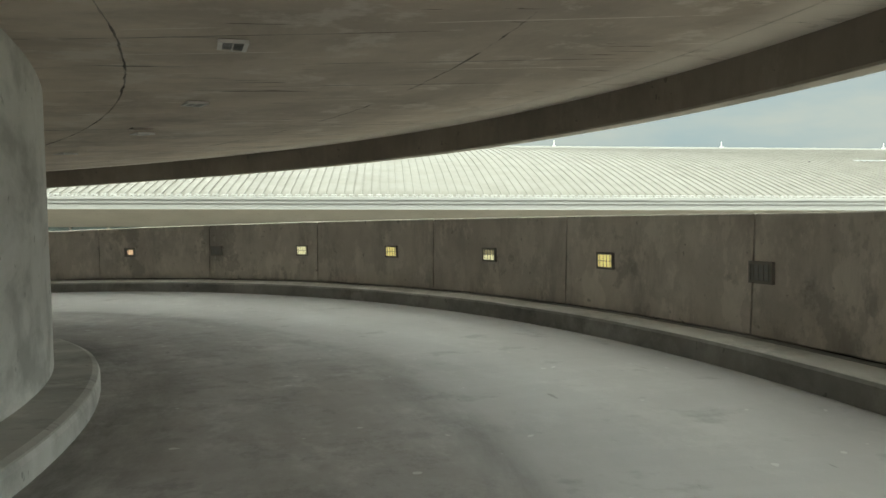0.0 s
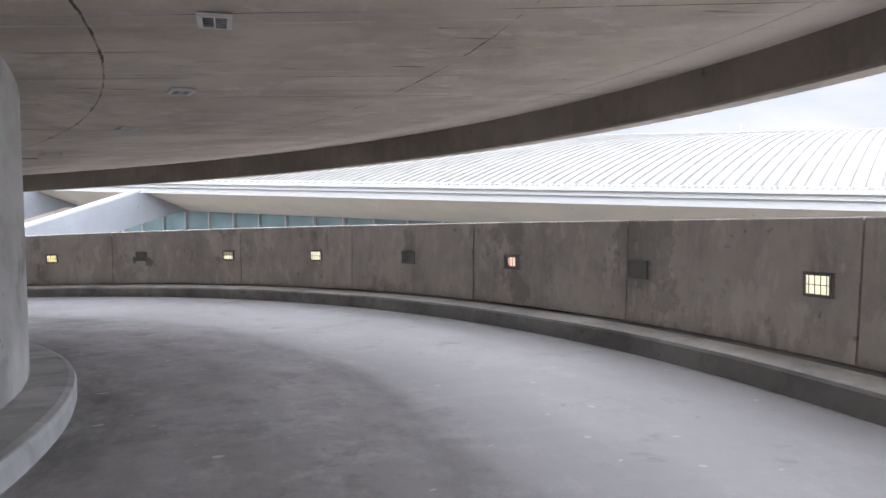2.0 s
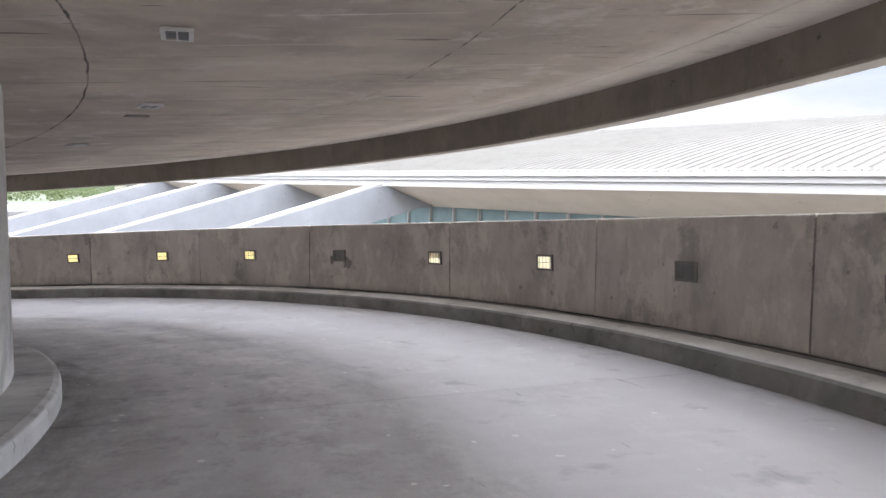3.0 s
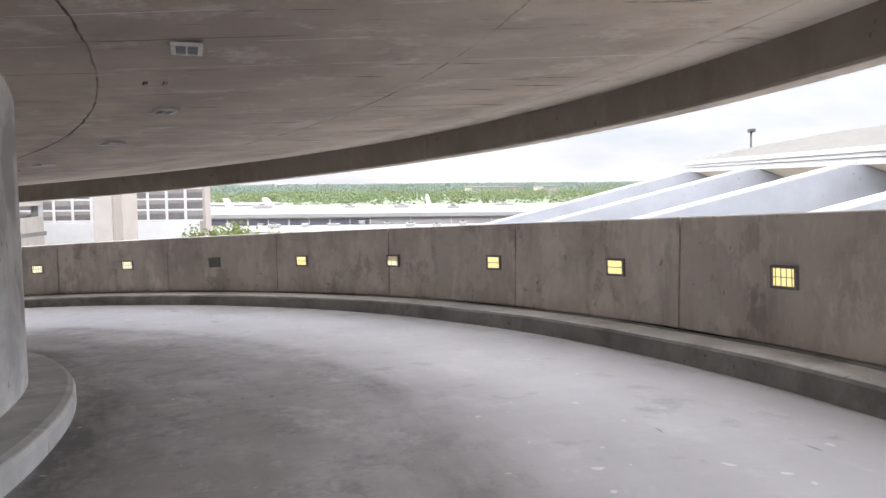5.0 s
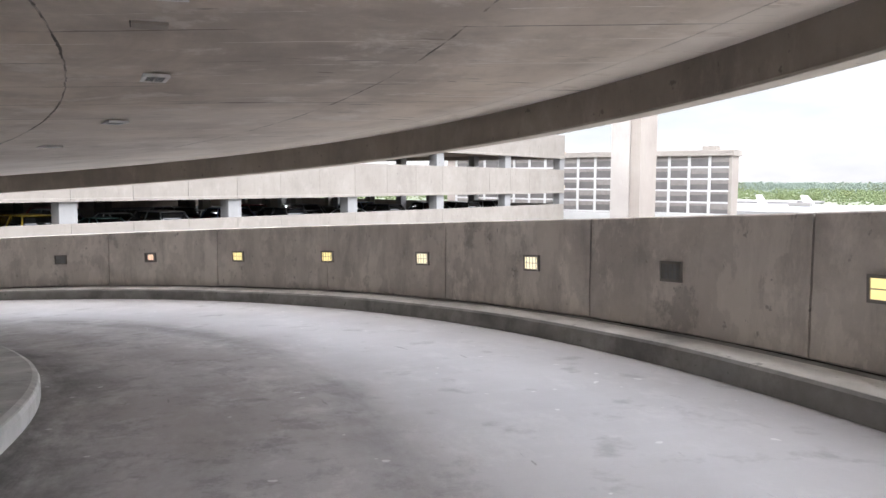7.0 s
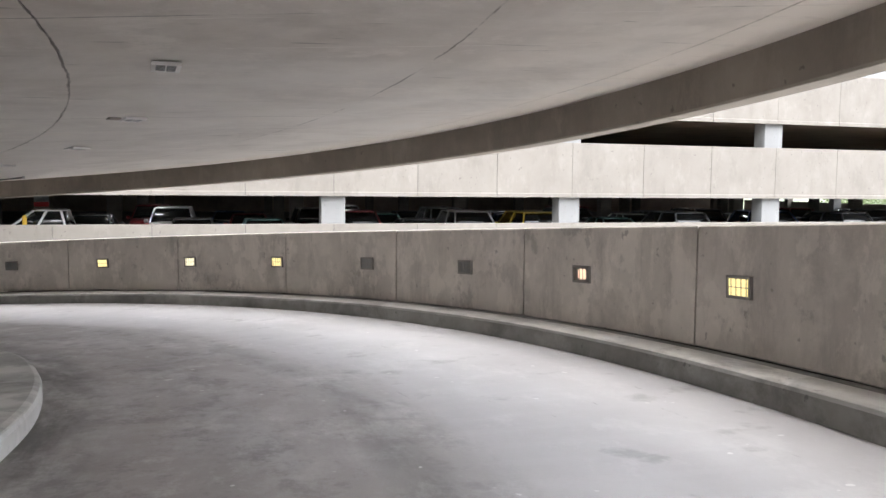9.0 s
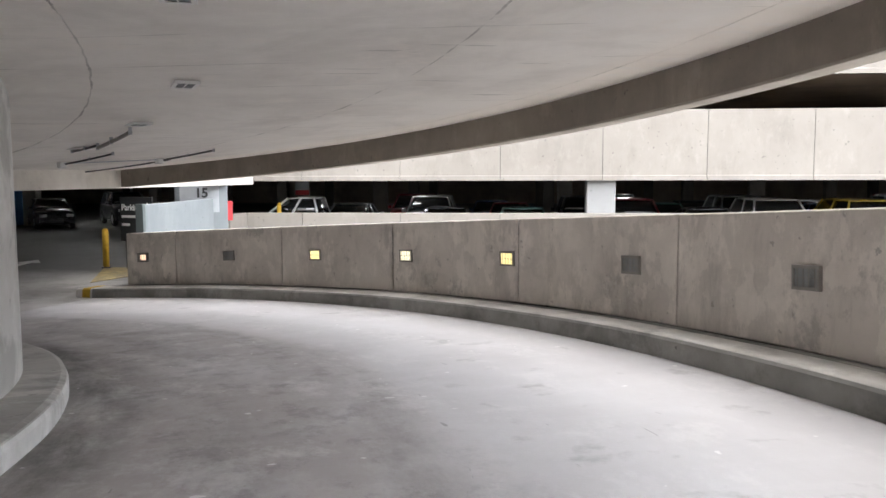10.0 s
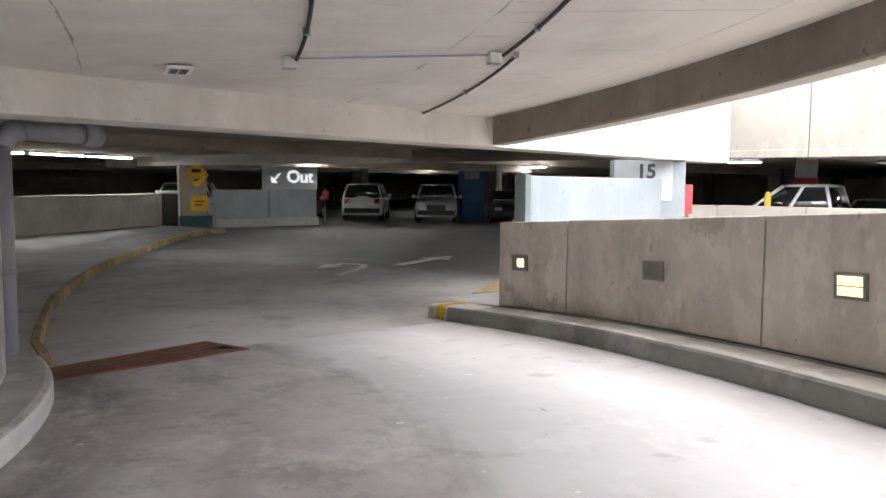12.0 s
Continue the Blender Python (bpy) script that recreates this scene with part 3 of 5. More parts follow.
# outer wall: a set-back core, and cast panels with joints between them
wall_outer = structure("wall_outer", sweep([(R_WALL + 0.03, 0.0), (R_BACK, 0.0), (R_BACK, WALL_HIGH - 0.015), (R_WALL + 0.03, WALL_HIGH - 0.015)], FIRST, 2.386, 170), M_GAP)
PANELS = [-165.8, -155.0, -144.2, -133.5, -122.8, -112.0, -101.24, -90.5, -79.95, -69.2, -58.6, -47.8, -37.2, -26.57, -14.09, -3.56, 6.9, 17.4, 27.9, 38.55, 49.0, 59.4, 69.85, 80.3, 90.65, 100.9, 111.4, 121.93, 132.4, 136.9]
for a, b in zip(PANELS, PANELS[1:]):
    gap = 0.012 / 16
    c = 0.012
    lip = [(R_WALL + 0.031, KERB_HIGH + 0.02), (R_WALL + c, KERB_HIGH + 0.02), (R_WALL, KERB_HIGH + 0.02 + c), (R_WALL, WALL_HIGH - c), (R_WALL + c, WALL_HIGH), (R_BACK + 0.02 - c, WALL_HIGH), (R_BACK + 0.02, WALL_HIGH - c), (R_BACK + 0.02, -0.4), (R_BACK + 0.003, -0.4), (R_BACK + 0.003, WALL_HIGH - 0.012), (R_WALL + 0.031, WALL_HIGH - 0.012)]
    mesh_object("wall_panel", sweep(lip, radians(a) + gap, radians(b) - gap, 12), M_WALL, wall_outer)


def wall_stain(deg, z, wide, high, seed):
    """A damp stain with a ragged outline, a skin on the wall's face."""
    rnd, bm = random.Random(seed), bmesh.new()
    ring = []
    for i in range(26):
        q = 2 * math.pi * i / 26
        k = 0.75 + 0.35 * noise.noise((math.cos(q) * 1.7, math.sin(q) * 1.7, seed)) + rnd.uniform(-0.08, 0.08)
        a = radians(deg) + math.cos(q) * wide * k / 2 / R_WALL
        ring.append(bm.verts.new(((R_WALL - 0.0025) * math.cos(a), (R_WALL - 0.0025) * math.sin(a), ramp(a) + z + math.sin(q) * high * k / 2)))
    bm.faces.new(ring)
    ext = bmesh.ops.extrude_face_region(bm, geom=list(bm.faces))
    for v in ext["geom"]:
        if isinstance(v, bmesh.types.BMVert):
            v.co.x, v.co.y = v.co.x * (R_WALL + 0.004) / (R_WALL - 0.0025), v.co.y * (R_WALL + 0.004) / (R_WALL - 0.0025)
    bmesh.ops.recalc_face_normals(bm, faces=bm.faces)
    mesh_object("damp_stain", bm, M_STAIN, wall_outer)


for n, spot in enumerate(((-17.6, 0.66, 0.3, 0.22), (-16.2, 0.7, 0.12, 0.2))):
    wall_stain(*spot, n)
# the wall's end by the garage
structure("wall_end", sweep([(R_WALL, 0.0), (R_BACK + 0.02, 0.0), (R_BACK + 0.02, WALL_HIGH), (R_WALL, WALL_HIGH)], 2.3865, 2.394, 1), M_WALL)

# kerbs
k = KERB_HIGH
kerb_line = [(R_OUT, -0.01), (R_OUT + 0.015, k - 0.035), (R_OUT + 0.04, k - 0.008), (R_OUT + 0.075, k), (R_WALL + 0.025, k + 0.004), (R_WALL + 0.025, -0.01)]
kerb_outer = structure("kerb_outer", sweep(kerb_line, FIRST, 2.43, 320, wave=0.012), M_KERB)
# kerb face darker than its top: shade put into the colour, with scuffs
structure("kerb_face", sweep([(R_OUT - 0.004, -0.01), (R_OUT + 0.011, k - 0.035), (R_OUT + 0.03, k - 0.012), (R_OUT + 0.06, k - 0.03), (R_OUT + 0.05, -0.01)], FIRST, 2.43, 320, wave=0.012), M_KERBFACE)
# dark strip at the wall's foot: dirt, plus crease shade put into colour
structure("kerb_dirt_shade", sweep([(R_WALL - 0.075, k - 0.002), (R_WALL - 0.05, k + 0.008), (R_WALL + 0.024, k + 0.012), (R_WALL + 0.024, k - 0.002)], FIRST, 2.42, 320, wave=0.03), M_KERBFACE)
structure("kerb_nose", sweep(kerb_line, 2.4305, 2.458, 6, ends=lambda r: 2.458 - 0.012 * max(0.0, (r - 15.55)) / 0.3), M_KERB)
structure("kerb_yellow_band", sweep([(r - 0.004 if r < 15.5 else r, z + 0.004) for r, z in kerb_line], 2.434, 2.447, 4), M_YELLOW)
kerb_inner = structure("kerb_inner", sweep([(R_CORE - 0.05, -0.01), (R_CORE - 0.05, 0.165), (R_IN - 0.05, 0.16), (R_IN - 0.012, 0.145), (R_IN, 0.11), (R_IN, -0.01)], FIRST, 2.41, 320, wave=0.012), M_INKERB)
structure("kerb_inner_face", sweep([(R_IN - 0.03, -0.01), (R_IN - 0.03, 0.13), (R_IN - 0.008, 0.135), (R_IN + 0.004, 0.105), (R_IN + 0.004, -0.01)], FIRST, 2.41, 320, wave=0.012), M_PALEKERB)

# the round core that carries the ramp
core_bm = bmesh.new()
bmesh.ops.create_cone(core_bm, cap_ends=True, segments=220, radius1=R_CORE, radius2=R_CORE, depth=26)
for f in core_bm.faces:
    f.smooth = len(f.verts) == 4
structure("wall_core", core_bm, M_CORE, pose(0, 0, 5))

# soffit of the ramp above, with its form joints, and the edge beam that hangs from its rim
prof = [(R_CORE - 0.02, soffit(R_CORE))]
for r in (10.83, 15.03):
    h = soffit(r)
    prof += [(r - 0.004, h), (r - 0.003, h + 0.006), (r + 0.003, h + 0.006), (r + 0.004, h)]
prof += [(R_BEAM + 0.05, CEIL), (R_BEAM + 0.05, CEIL + 0.38), (R_CORE - 0.02, CEIL + 0.38)]
structure("ceiling", sweep(prof, FIRST, 0, 200, ends=meet), M_CEIL)
c = 0.015
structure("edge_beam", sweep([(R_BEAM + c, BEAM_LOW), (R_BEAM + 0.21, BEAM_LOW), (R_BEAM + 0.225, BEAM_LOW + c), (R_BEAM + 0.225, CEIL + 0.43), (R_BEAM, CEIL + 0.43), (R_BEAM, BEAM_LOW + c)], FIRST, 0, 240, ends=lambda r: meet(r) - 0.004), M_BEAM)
# strip added under the darker beam: outside light put into its paler colour
structure("edge_beam_lit_strip", sweep([(R_BEAM + 0.03, BEAM_LOW - 0.004), (R_BEAM + 0.22, BEAM_LOW - 0.004), (R_BEAM + 0.22, BEAM_LOW + 0.02), (R_BEAM + 0.03, BEAM_LOW + 0.02)], FIRST, 0, 240, ends=lambda r: meet(r) - 0.006), M_LIP)
# closing walls behind the camera
structure("wall_back", sweep([(R_CORE, -0.4), (R_BACK, -0.4), (R_BACK, CEIL + 0.3), (R_CORE, CEIL + 0.3)], FIRST - 0.02, FIRST - 0.001, 1), M_WALL)
# the ramp over the soffit: a parapet round its rim
structure("wall_upper", sweep([(R_BEAM + 0.24, CEIL + 0.2), (R_BACK + 0.02, CEIL + 0.2), (R_BACK + 0.02, CEIL + 1.7), (R_BEAM + 0.24, CEIL + 1.7)], FIRST, 0, 160, ends=lambda r: meet(r) - 0.004), M_WALL)

# ---- ground ----
gb = bmesh.new()
bmesh.ops.create_grid(gb, x_segments=8, y_segments=8, size=3800)
structure("ground", gb, M_GROUND, pose(0, 0, -8.0))
structure("apron_pavement", boxed(-160, 240, -150, 160, -8.2, -7.95), M_ASPHALT, at(0, 0))

# ---- the parking garage ----
STOREY, W0 = 3.07, 23.37
BAY, U0 = 9.155, 15.51          # bay length; u of one facade column
LOW, HIGH = -0.71, 1.376        # spandrel below and above each floor
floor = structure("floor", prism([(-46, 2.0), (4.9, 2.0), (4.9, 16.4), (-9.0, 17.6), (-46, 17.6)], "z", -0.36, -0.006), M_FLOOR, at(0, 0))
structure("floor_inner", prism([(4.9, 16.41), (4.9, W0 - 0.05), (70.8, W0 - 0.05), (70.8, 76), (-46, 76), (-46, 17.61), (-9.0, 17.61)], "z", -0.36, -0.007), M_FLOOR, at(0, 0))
for lev in (-2, -1, 1, 2):
    if lev == 1:
        outline = [(-46, 2.0), (4.27, 2.0), (4.27, 16.5), (2.7, 18.5), (2.7, W0 + 0.1), (70.8, W0 + 0.1), (70.8, 76), (-46, 76)]
    else:
        outline = [(-46, W0 + 0.1), (70.8, W0 + 0.1), (70.8, 76), (-46, 76)]
    structure("garage_deck", prism(outline, "z", lev * STOREY - 0.36, lev * STOREY), M_SLAB, at(0, 0))
# downstand beams under the first deck
for i in range(13):
    u = U0 + BAY * (i - 7)
    structure("deck_beam", boxed(u - 0.3, u + 0.3, W0 + 0.5, 75, STOREY - 0.72, STOREY - 0.361), M_SLAB, at(0, 0))
structure("deck_beam", boxed(-4.25, -3.75, 9.0, W0 - 0.2, STOREY - 0.62, STOREY - 0.361), M_SLAB, at(0, 0))
structure("entrance_beam", boxed(4.28, 4.83, 9.05, W0 - 0.02, 2.25, 3.6, bevel=0.02), M_LINTEL, at(0, 0))
# closing walls far inside, added to keep daylight out of the garage
structure("wall_west", boxed(-46, 70.8, 76, 76.3, -7.9, 6.2), M_SLAB, at(0, 0))
structure("wall_south", boxed(-46.3, -46, 2, 76, -7.9, 6.2), M_SLAB, at(0, 0))
structure("wall_link", boxed(-46, 2.9, 1.7, 2.0, -0.36, 3.07), M_SLAB, at(0, 0))


def spandrels():
    """Cream precast bands on each floor, in panels a third of a bay long."""
    step = BAY / 3
    for lev in (-2, -1, 0, 1, 2):
        base = thing("facade_band", at(0, W0, lev * STOREY), "cream precast concrete parapet band along the parking garage", "facade band", "garage facade bands")
        first = 4.05 if lev == 0 else -20.0
        n0 = math.ceil((first - U0) / step)
        n1 = int((70.9 - U0) / step)
        low = LOW - (1.05 if lev == 0 else 0.0)
        for j in range(n0, n1):
            a, b = U0 + j * step, U0 + (j + 1) * step
            sect = [(0.0, low + 0.16), (0.0, HIGH - 0.012), (0.012, HIGH), (0.2, HIGH), (0.2, low), (-0.03, low), (-0.03, low + 0.13)]
            bm = prism(sect, "x", a + 0.009, b - 0.009)
            ob = mesh_object("panel", bm, M_CREAM, base)
        mesh_object("panel_backing", boxed(U0 + n0 * step, U0 + n1 * step, 0.03, 0.16, low + 0.02, HIGH - 0.03), M_GAP, base)
        if lev == 0:
            mesh_object("end_panel", boxed(4.02, U0 + n0 * step - 0.009, 0.0, 0.2, low, HIGH), M_CREAM, base)

    # the open north end: bands round the corner
    for lev in (-2, -1, 0, 1, 2):
        base = thing("facade_band", at(70.6, W0, lev * STOREY), "cream precast concrete parapet band across the garage's end", "facade band", "garage facade bands")
        for j in range(17):
            low = LOW - (1.05 if lev == 0 else 0.0)
            sect = [(0.0, low), (0.2, low), (0.2, HIGH), (0.0, HIGH)]
            mesh_object("panel", prism(sect, "y", 0.21 + step * j + 0.009, 0.21 + step * (j + 1) - 0.009), M_CREAM, base)


spandrels()


def garage_column(u, w, lev, mat, wide=0.86):
    ob = mesh_object("garage_column", boxed(-wide / 2, wide / 2, 0, wide * 0.8, 0, STOREY - 0.362, bevel=0.03), mat)
    ob.matrix_world = at(u, w, lev * STOREY)
    tagged(ob, "square white concrete column carrying the garage deck" if mat is M_COLSKY else "square grey concrete column inside the garage", "column", "garage columns")
    return ob


for lev in (-1, 0, 1):
    for j in range(0, 7):
        garage_column(U0 + BAY * j, W0 + 0.21, lev, M_COLSKY)
for lev in (-1, 0, 1):
    for j in range(1, 6):
        garage_column(70.1, W0 + 0.21 + BAY * j, lev, M_COLSKY)
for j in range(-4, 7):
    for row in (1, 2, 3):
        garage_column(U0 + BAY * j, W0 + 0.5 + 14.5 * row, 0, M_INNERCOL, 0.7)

# parapet of the short bridge between ramp and garage, painted white, with a dark end
structure("bridge_parapet", prism([(5.0, 15.27), (5.12, 15.3), (4.7, 20.3), (4.58, 20.3)], "z", -0.3, 1.9, bevel=0.015), M_LINK, at(0, 0))
structure("bridge_parapet_end", prism([(4.99, 15.13), (5.145, 15.15), (5.135, 15.295), (4.985, 15.26)], "z", 1.29, 1.92, bevel=0.01), painted("dark_slate_trim", (0.1, 0.125, 0.125), 0.5), at(0, 0))
structure("facade_return", boxed(4.05, 4.6, 21.85, W0 + 0.2, -0.71, HIGH), M_CREAM, at(0, 0))

# ---- the airport terminal beyond the ramp: curved white metal roof on sloping buttresses ----
EAVE_W, EAVE_Z, ROOF_A, ROOF_B = -24.25, 4.88, -75.0, 36.0
ROOF_RUN, ROOF_RISE = 18.6, 2.25


def roof_at(q):
    """Distance in from the eave and height of the roof's curve, q from 0 at the eave to 2 at the far eave."""
    x = q * ROOF_RUN
    return x, ROOF_RISE * (1 - abs(1 - q) ** 2.0)


terminal = thing("terminal_building", at(0, EAVE_W), "long low airport terminal with curved white metal roof", "building")
# skin
bm = bmesh.new()
cols = []
for u in (ROOF_A, ROOF_B):
    cols.append([bm.verts.new((u, -roof_at(i / 20)[0], EAVE_Z + roof_at(i / 20)[1])) for i in range(41)])
for i in range(40):
    f = bm.faces.new((cols[0][i], cols[0][i + 1], cols[1][i + 1], cols[1][i]))
    f.smooth = True
bmesh.ops.recalc_face_normals(bm, faces=bm.faces)
ext = bmesh.ops.extrude_face_region(bm, geom=list(bm.faces))
bmesh.ops.translate(bm, vec=(0, 0, -0.25), verts=[v for v in ext["geom"] if isinstance(v, bmesh.types.BMVert)])
bmesh.ops.recalc_face_normals(bm, faces=bm.faces)
roof = part("roof", bm, M_ROOF, terminal, "white standing-seam metal roof")
# seams: one shared strip, laid over the curve side by side
bm = bmesh.new()
line = [roof_at(i / 14) for i in range(15)]
prev = None
for x, z in line:
    ring = [bm.verts.new((dx, -x, EAVE_Z + z + dz)) for dx, dz in ((-0.022, -0.01), (-0.017, 0.042), (0.017, 0.042), (0.022, -0.01))]
    if prev:
        for a in range(3):
            bm.faces.new((prev[a], prev[a + 1], ring[a + 1], ring[a]))
    else:
        bm.faces.new(ring)
    prev = ring
seam_mesh = bpy.data.meshes.new("seam")
bm.to_mesh(seam_mesh)
bm.free()
seam_mesh.materials.append(M_ROOF)
cap_bm = boxed(-0.095, 0.095, -0.26, -0.09, EAVE_Z - 0.005, EAVE_Z + 0.088, bevel=0.012)
cap_mesh = bpy.data.meshes.new("seam_cap")
cap_bm.to_mesh(cap_mesh)
cap_bm.free()
cap_mesh.materials.append(M_FASCIA)
u = -48.0
while u < ROOF_B:
    for name, mesh in (("seam", seam_mesh), ("seam_cap", cap_mesh)):
        s = new(name, mesh)
        s.parent = roof
        s.location = (u, 0, 0)
    u += 0.305
# ridge cap
rx, rz = roof_at(1.0)
part("ridge_cap", boxed(ROOF_A, ROOF_B, -rx - 0.5, -rx + 0.5, EAVE_Z + rz - 0.05, EAVE_Z + rz + 0.16, bevel=0.03), painted("grey_ridge_metal", (0.42, 0.42, 0.4), 0.5), terminal)
# stepped eave: gutter and two fascia boards
part("gutter", prism([(-0.06, 4.9), (0.2, 4.9), (0.2, 4.8), (0.17, 4.8), (0.17, 4.87), (-0.06, 4.87)], "x", ROOF_A, ROOF_B), M_FASCIA, terminal)
part("fascia_board", boxed(ROOF_A, ROOF_B, -0.1, 0.13, 4.665, 4.8), M_FASCIA, terminal)
part("fascia_board", boxed(ROOF_A, ROOF_B, -0.1, 0.07, 4.46, 4.655), M_FASCIA, terminal)
# sloping soffit, wall and the window band under it
part("soffit", prism([(0.0, 4.459), (-0.1, 4.6), (-2.2, 3.9), (-2.05, 3.72)], "x", ROOF_A, ROOF_B - 0.4), M_BEIGE, terminal)
part("wall", boxed(ROOF_A, ROOF_B - 0.4, -2.6, -2.06, -8.0, 2.55), M_BEIGE, terminal)
u = 20.15
while u > -60:
    win = part("window", boxed(u - 1.26, u, -2.3, -2.27, 2.55, 3.72), M_TEAL, terminal, "teal glass pane in the window band")
    part("mullion", boxed(u, u + 0.06, -2.34, -2.16, 2.55, 3.74), M_FASCIA, terminal)
    u -= 1.32
part("wall", boxed(20.25, ROOF_B - 0.4, -2.6, -2.06, 2.56, 3.74), M_BEIGE, terminal)
part("far_wall", boxed(ROOF_A, ROOF_B - 0.4, -36.6, -36.2, -8, 4.7), M_BEIGE, terminal)
gable = [(-2.1, -8.0), (-2.1, 3.74), (-0.12, 4.6)] + [(-roof_at(i / 20)[0], EAVE_Z - 0.27 + roof_at(i / 20)[1]) for i in range(0, 41)] + [(-36.4, -8.0)]
part("gable_wall", prism(gable, "x", ROOF_B - 0.39, ROOF_B - 0.1), M_BEIGE, terminal)
# sloping white buttresses with raised edges
for u in (13.3, 20.35, 27.3, 34.6):
    side = [(0.0, 4.44), (-2.05, 3.7), (-1.35, 3.71), (12.2, 0.43), (12.2, -8), (13.0, -8), (13.0, 1.245), (0.6, 4.415), (0.2, 4.45)]
    fin = part("buttress", prism(side, "x", u - 0.22, u + 0.22, bevel=0.01), M_FIN, terminal, "white plastered buttress sloping down from the eave")
    for du in (-0.165, 0.165):
        cap = prism([(0.25, 4.49), (13.02, 1.235), (13.02, 1.31), (0.25, 4.565)], "x", u + du - 0.06, u + du + 0.06)
        part("coping", cap, M_FASCIA, fin, "bright white coping strip")

# things on the roof
vent = thing("roof_unit", at(-34.3, EAVE_W - 8.0, EAVE_Z + 1.1), "pale grey metal air unit standing on the terminal roof", "air unit")
part("casing", boxed(-0.68, 0.68, -0.5, 0.5, -0.25, 0.42, bevel=0.03), M_STEEL, vent)
part("base_rail", boxed(-0.8, 0.9, -0.62, -0.52, -0.4, -0.2), M_DARKM, vent)
part("base_rail", boxed(-0.8, 0.9, 0.52, 0.62, -0.4, -0.2), M_DARKM, vent)
flue = thing("roof_pipe", at(-31.0, EAVE_W - 7.0, EAVE_Z + 1.0), "short dark vent pipe with a cap on the terminal roof", "vent pipe")
part("pipe", tube([(0, 0, -0.1), (0, 0, 0.36)], 0.06), M_DARKM, flue)
part("cap", tube([(0, 0, 0.33), (0, 0, 0.43)], [0.1, 0.05]), M_DARKM, flue)
for u in (-42.0, -32.0, -22.0, -13.0, -4.0):
    f = thing("ridge_finial", at(u, EAVE_W - ROOF_RUN, EAVE_Z + ROOF_RISE + 0.1), "small white lightning rod base on the roof ridge", "lightning rod", "ridge rods")
    part("foot", boxed(-0.08, 0.08, -0.08, 0.08, 0.0, 0.12), M_WHITE, f)
    part("rod", tube([(0, 0, 0.1), (0, 0, 0.42)], [0.045, 0.015], 8), M_WHITE, f)

# ---- stair tower and the office block beyond the garage ----
tower = thing("stair_tower", at(72.2, 14.3), "tall plain beige concrete stair tower beside the garage", "tower")
part("shaft", boxed(-1.8, 1.8, 1.85, 2.75, -8, 13.5, bevel=0.04), M_TOWER, tower)
part("corner_pier", boxed(-2.0, -1.3, 2.76, 4.45, -8, 13.5, bevel=0.04), M_PALEPIER, tower)
block = thing("office_block", at(84.6, 12.6), "beige office block with a white grid of grey windows", "building")
part("wall", boxed(0.35, 2.4, 0.26, 34.6, -8, 6.35), M_TOWER, block)
part("roof_edge", boxed(-0.12, 2.6, 0.0, 34.8, 6.0, 6.55, bevel=0.03), M_CREAM, block)
part("side_pier", boxed(0.1, 0.36, 0.2, 0.5, 0.2, 6.0), M_CREAM, block)
part("base", boxed(-0.3, 0.34, 0.9, 34.4, -8, 0.12, bevel=0.02), M_FASCIA, block, "bright white base under the windows")
part("unit", boxed(0.8, 2, 2, 3.4, 6.55, 7.0, bevel=0.05), M_CREAM, block)
for i in range(16):
    w = 0.5 + 2.05 * i
    part("pier", boxed(0.2, 0.36, w + 1.77, w + 2.05, 0.125, 6.0), M_FASCIA, block)
    for j in range(5):
        z = 5.95 - 1.16 * (j + 1)
        win = part("window", boxed(0.27, 0.34, w, w + 1.77, z + 0.19, z + 1.15), M_PANE, block)
        part("sill", boxed(0.22, 0.34, w, w + 1.77, z, z + 0.185), M_FASCIA, win)
        part("blind", boxed(0.262, 0.268, w + 0.03, w + 1.74, z + 0.6 + 0.11 * ((i * 3 + j * 5) % 4), z + 1.14), M_BLIND, win, "pale window blind")

# ---- distance: airport piers, aprons, woods to the horizon ----


def pier_building(u, w, long, deep, high, turn, label, glazed=(), panel=7.5):
    """A flat-roofed pier: its long side runs along w, with wall panels, and windows between the stretches given."""
    b = thing("airport_pier", at(u, w, -8, turn), label, "building", "airport piers")
    part("wall", boxed(0, deep, 0, long, 0, high - 0.75), M_BEIGE, b)
    part("roof", boxed(-1.2, deep + 1.2, -1.2, long + 1.2, high - 0.74, high, bevel=0.08), M_PIERROOF, b, "flat white roof")
    n = int(long / panel)
    for i in range(n):
        w0 = i * panel
        if any(lo <= w0 <= hi for lo, hi in glazed):
            win = part("window", boxed(-0.08, -0.002, w0 + 0.15, w0 + panel - 0.15, high - 2.6, high - 1.0), M_PIERGLASS, b)
            part("mullion", boxed(-0.14, -0.081, w0 + panel / 2 - 0.06, w0 + panel / 2 + 0.06, high - 2.6, high - 1.0), M_FASCIA, win)
        else:
            part("wall_panel", boxed(-0.06, -0.002, w0 + 0.06, w0 + panel - 0.06, 0.3, high - 0.8), M_SHEET, b)
    return b


def roof_box(u, w, z, x, y, h):
    t = thing("rooftop_unit", at(u, w, z), "pale air unit standing on a flat roof of the airport", "air unit", "airport roof units")
    part("casing", boxed(-x / 2, x / 2, -y / 2, y / 2, 0.2, h, bevel=0.08), M_SHEET, t)
    part("curb", boxed(-x / 2 + 0.1, x / 2 - 0.1, -y / 2 + 0.1, y / 2 - 0.1, 0.0, 0.199), M_STEEL, t)
    part("fan", tube([(0, 0, h), (0, 0, h + 0.2)], min(x, y) * 0.3, 12), M_DARKM, t)


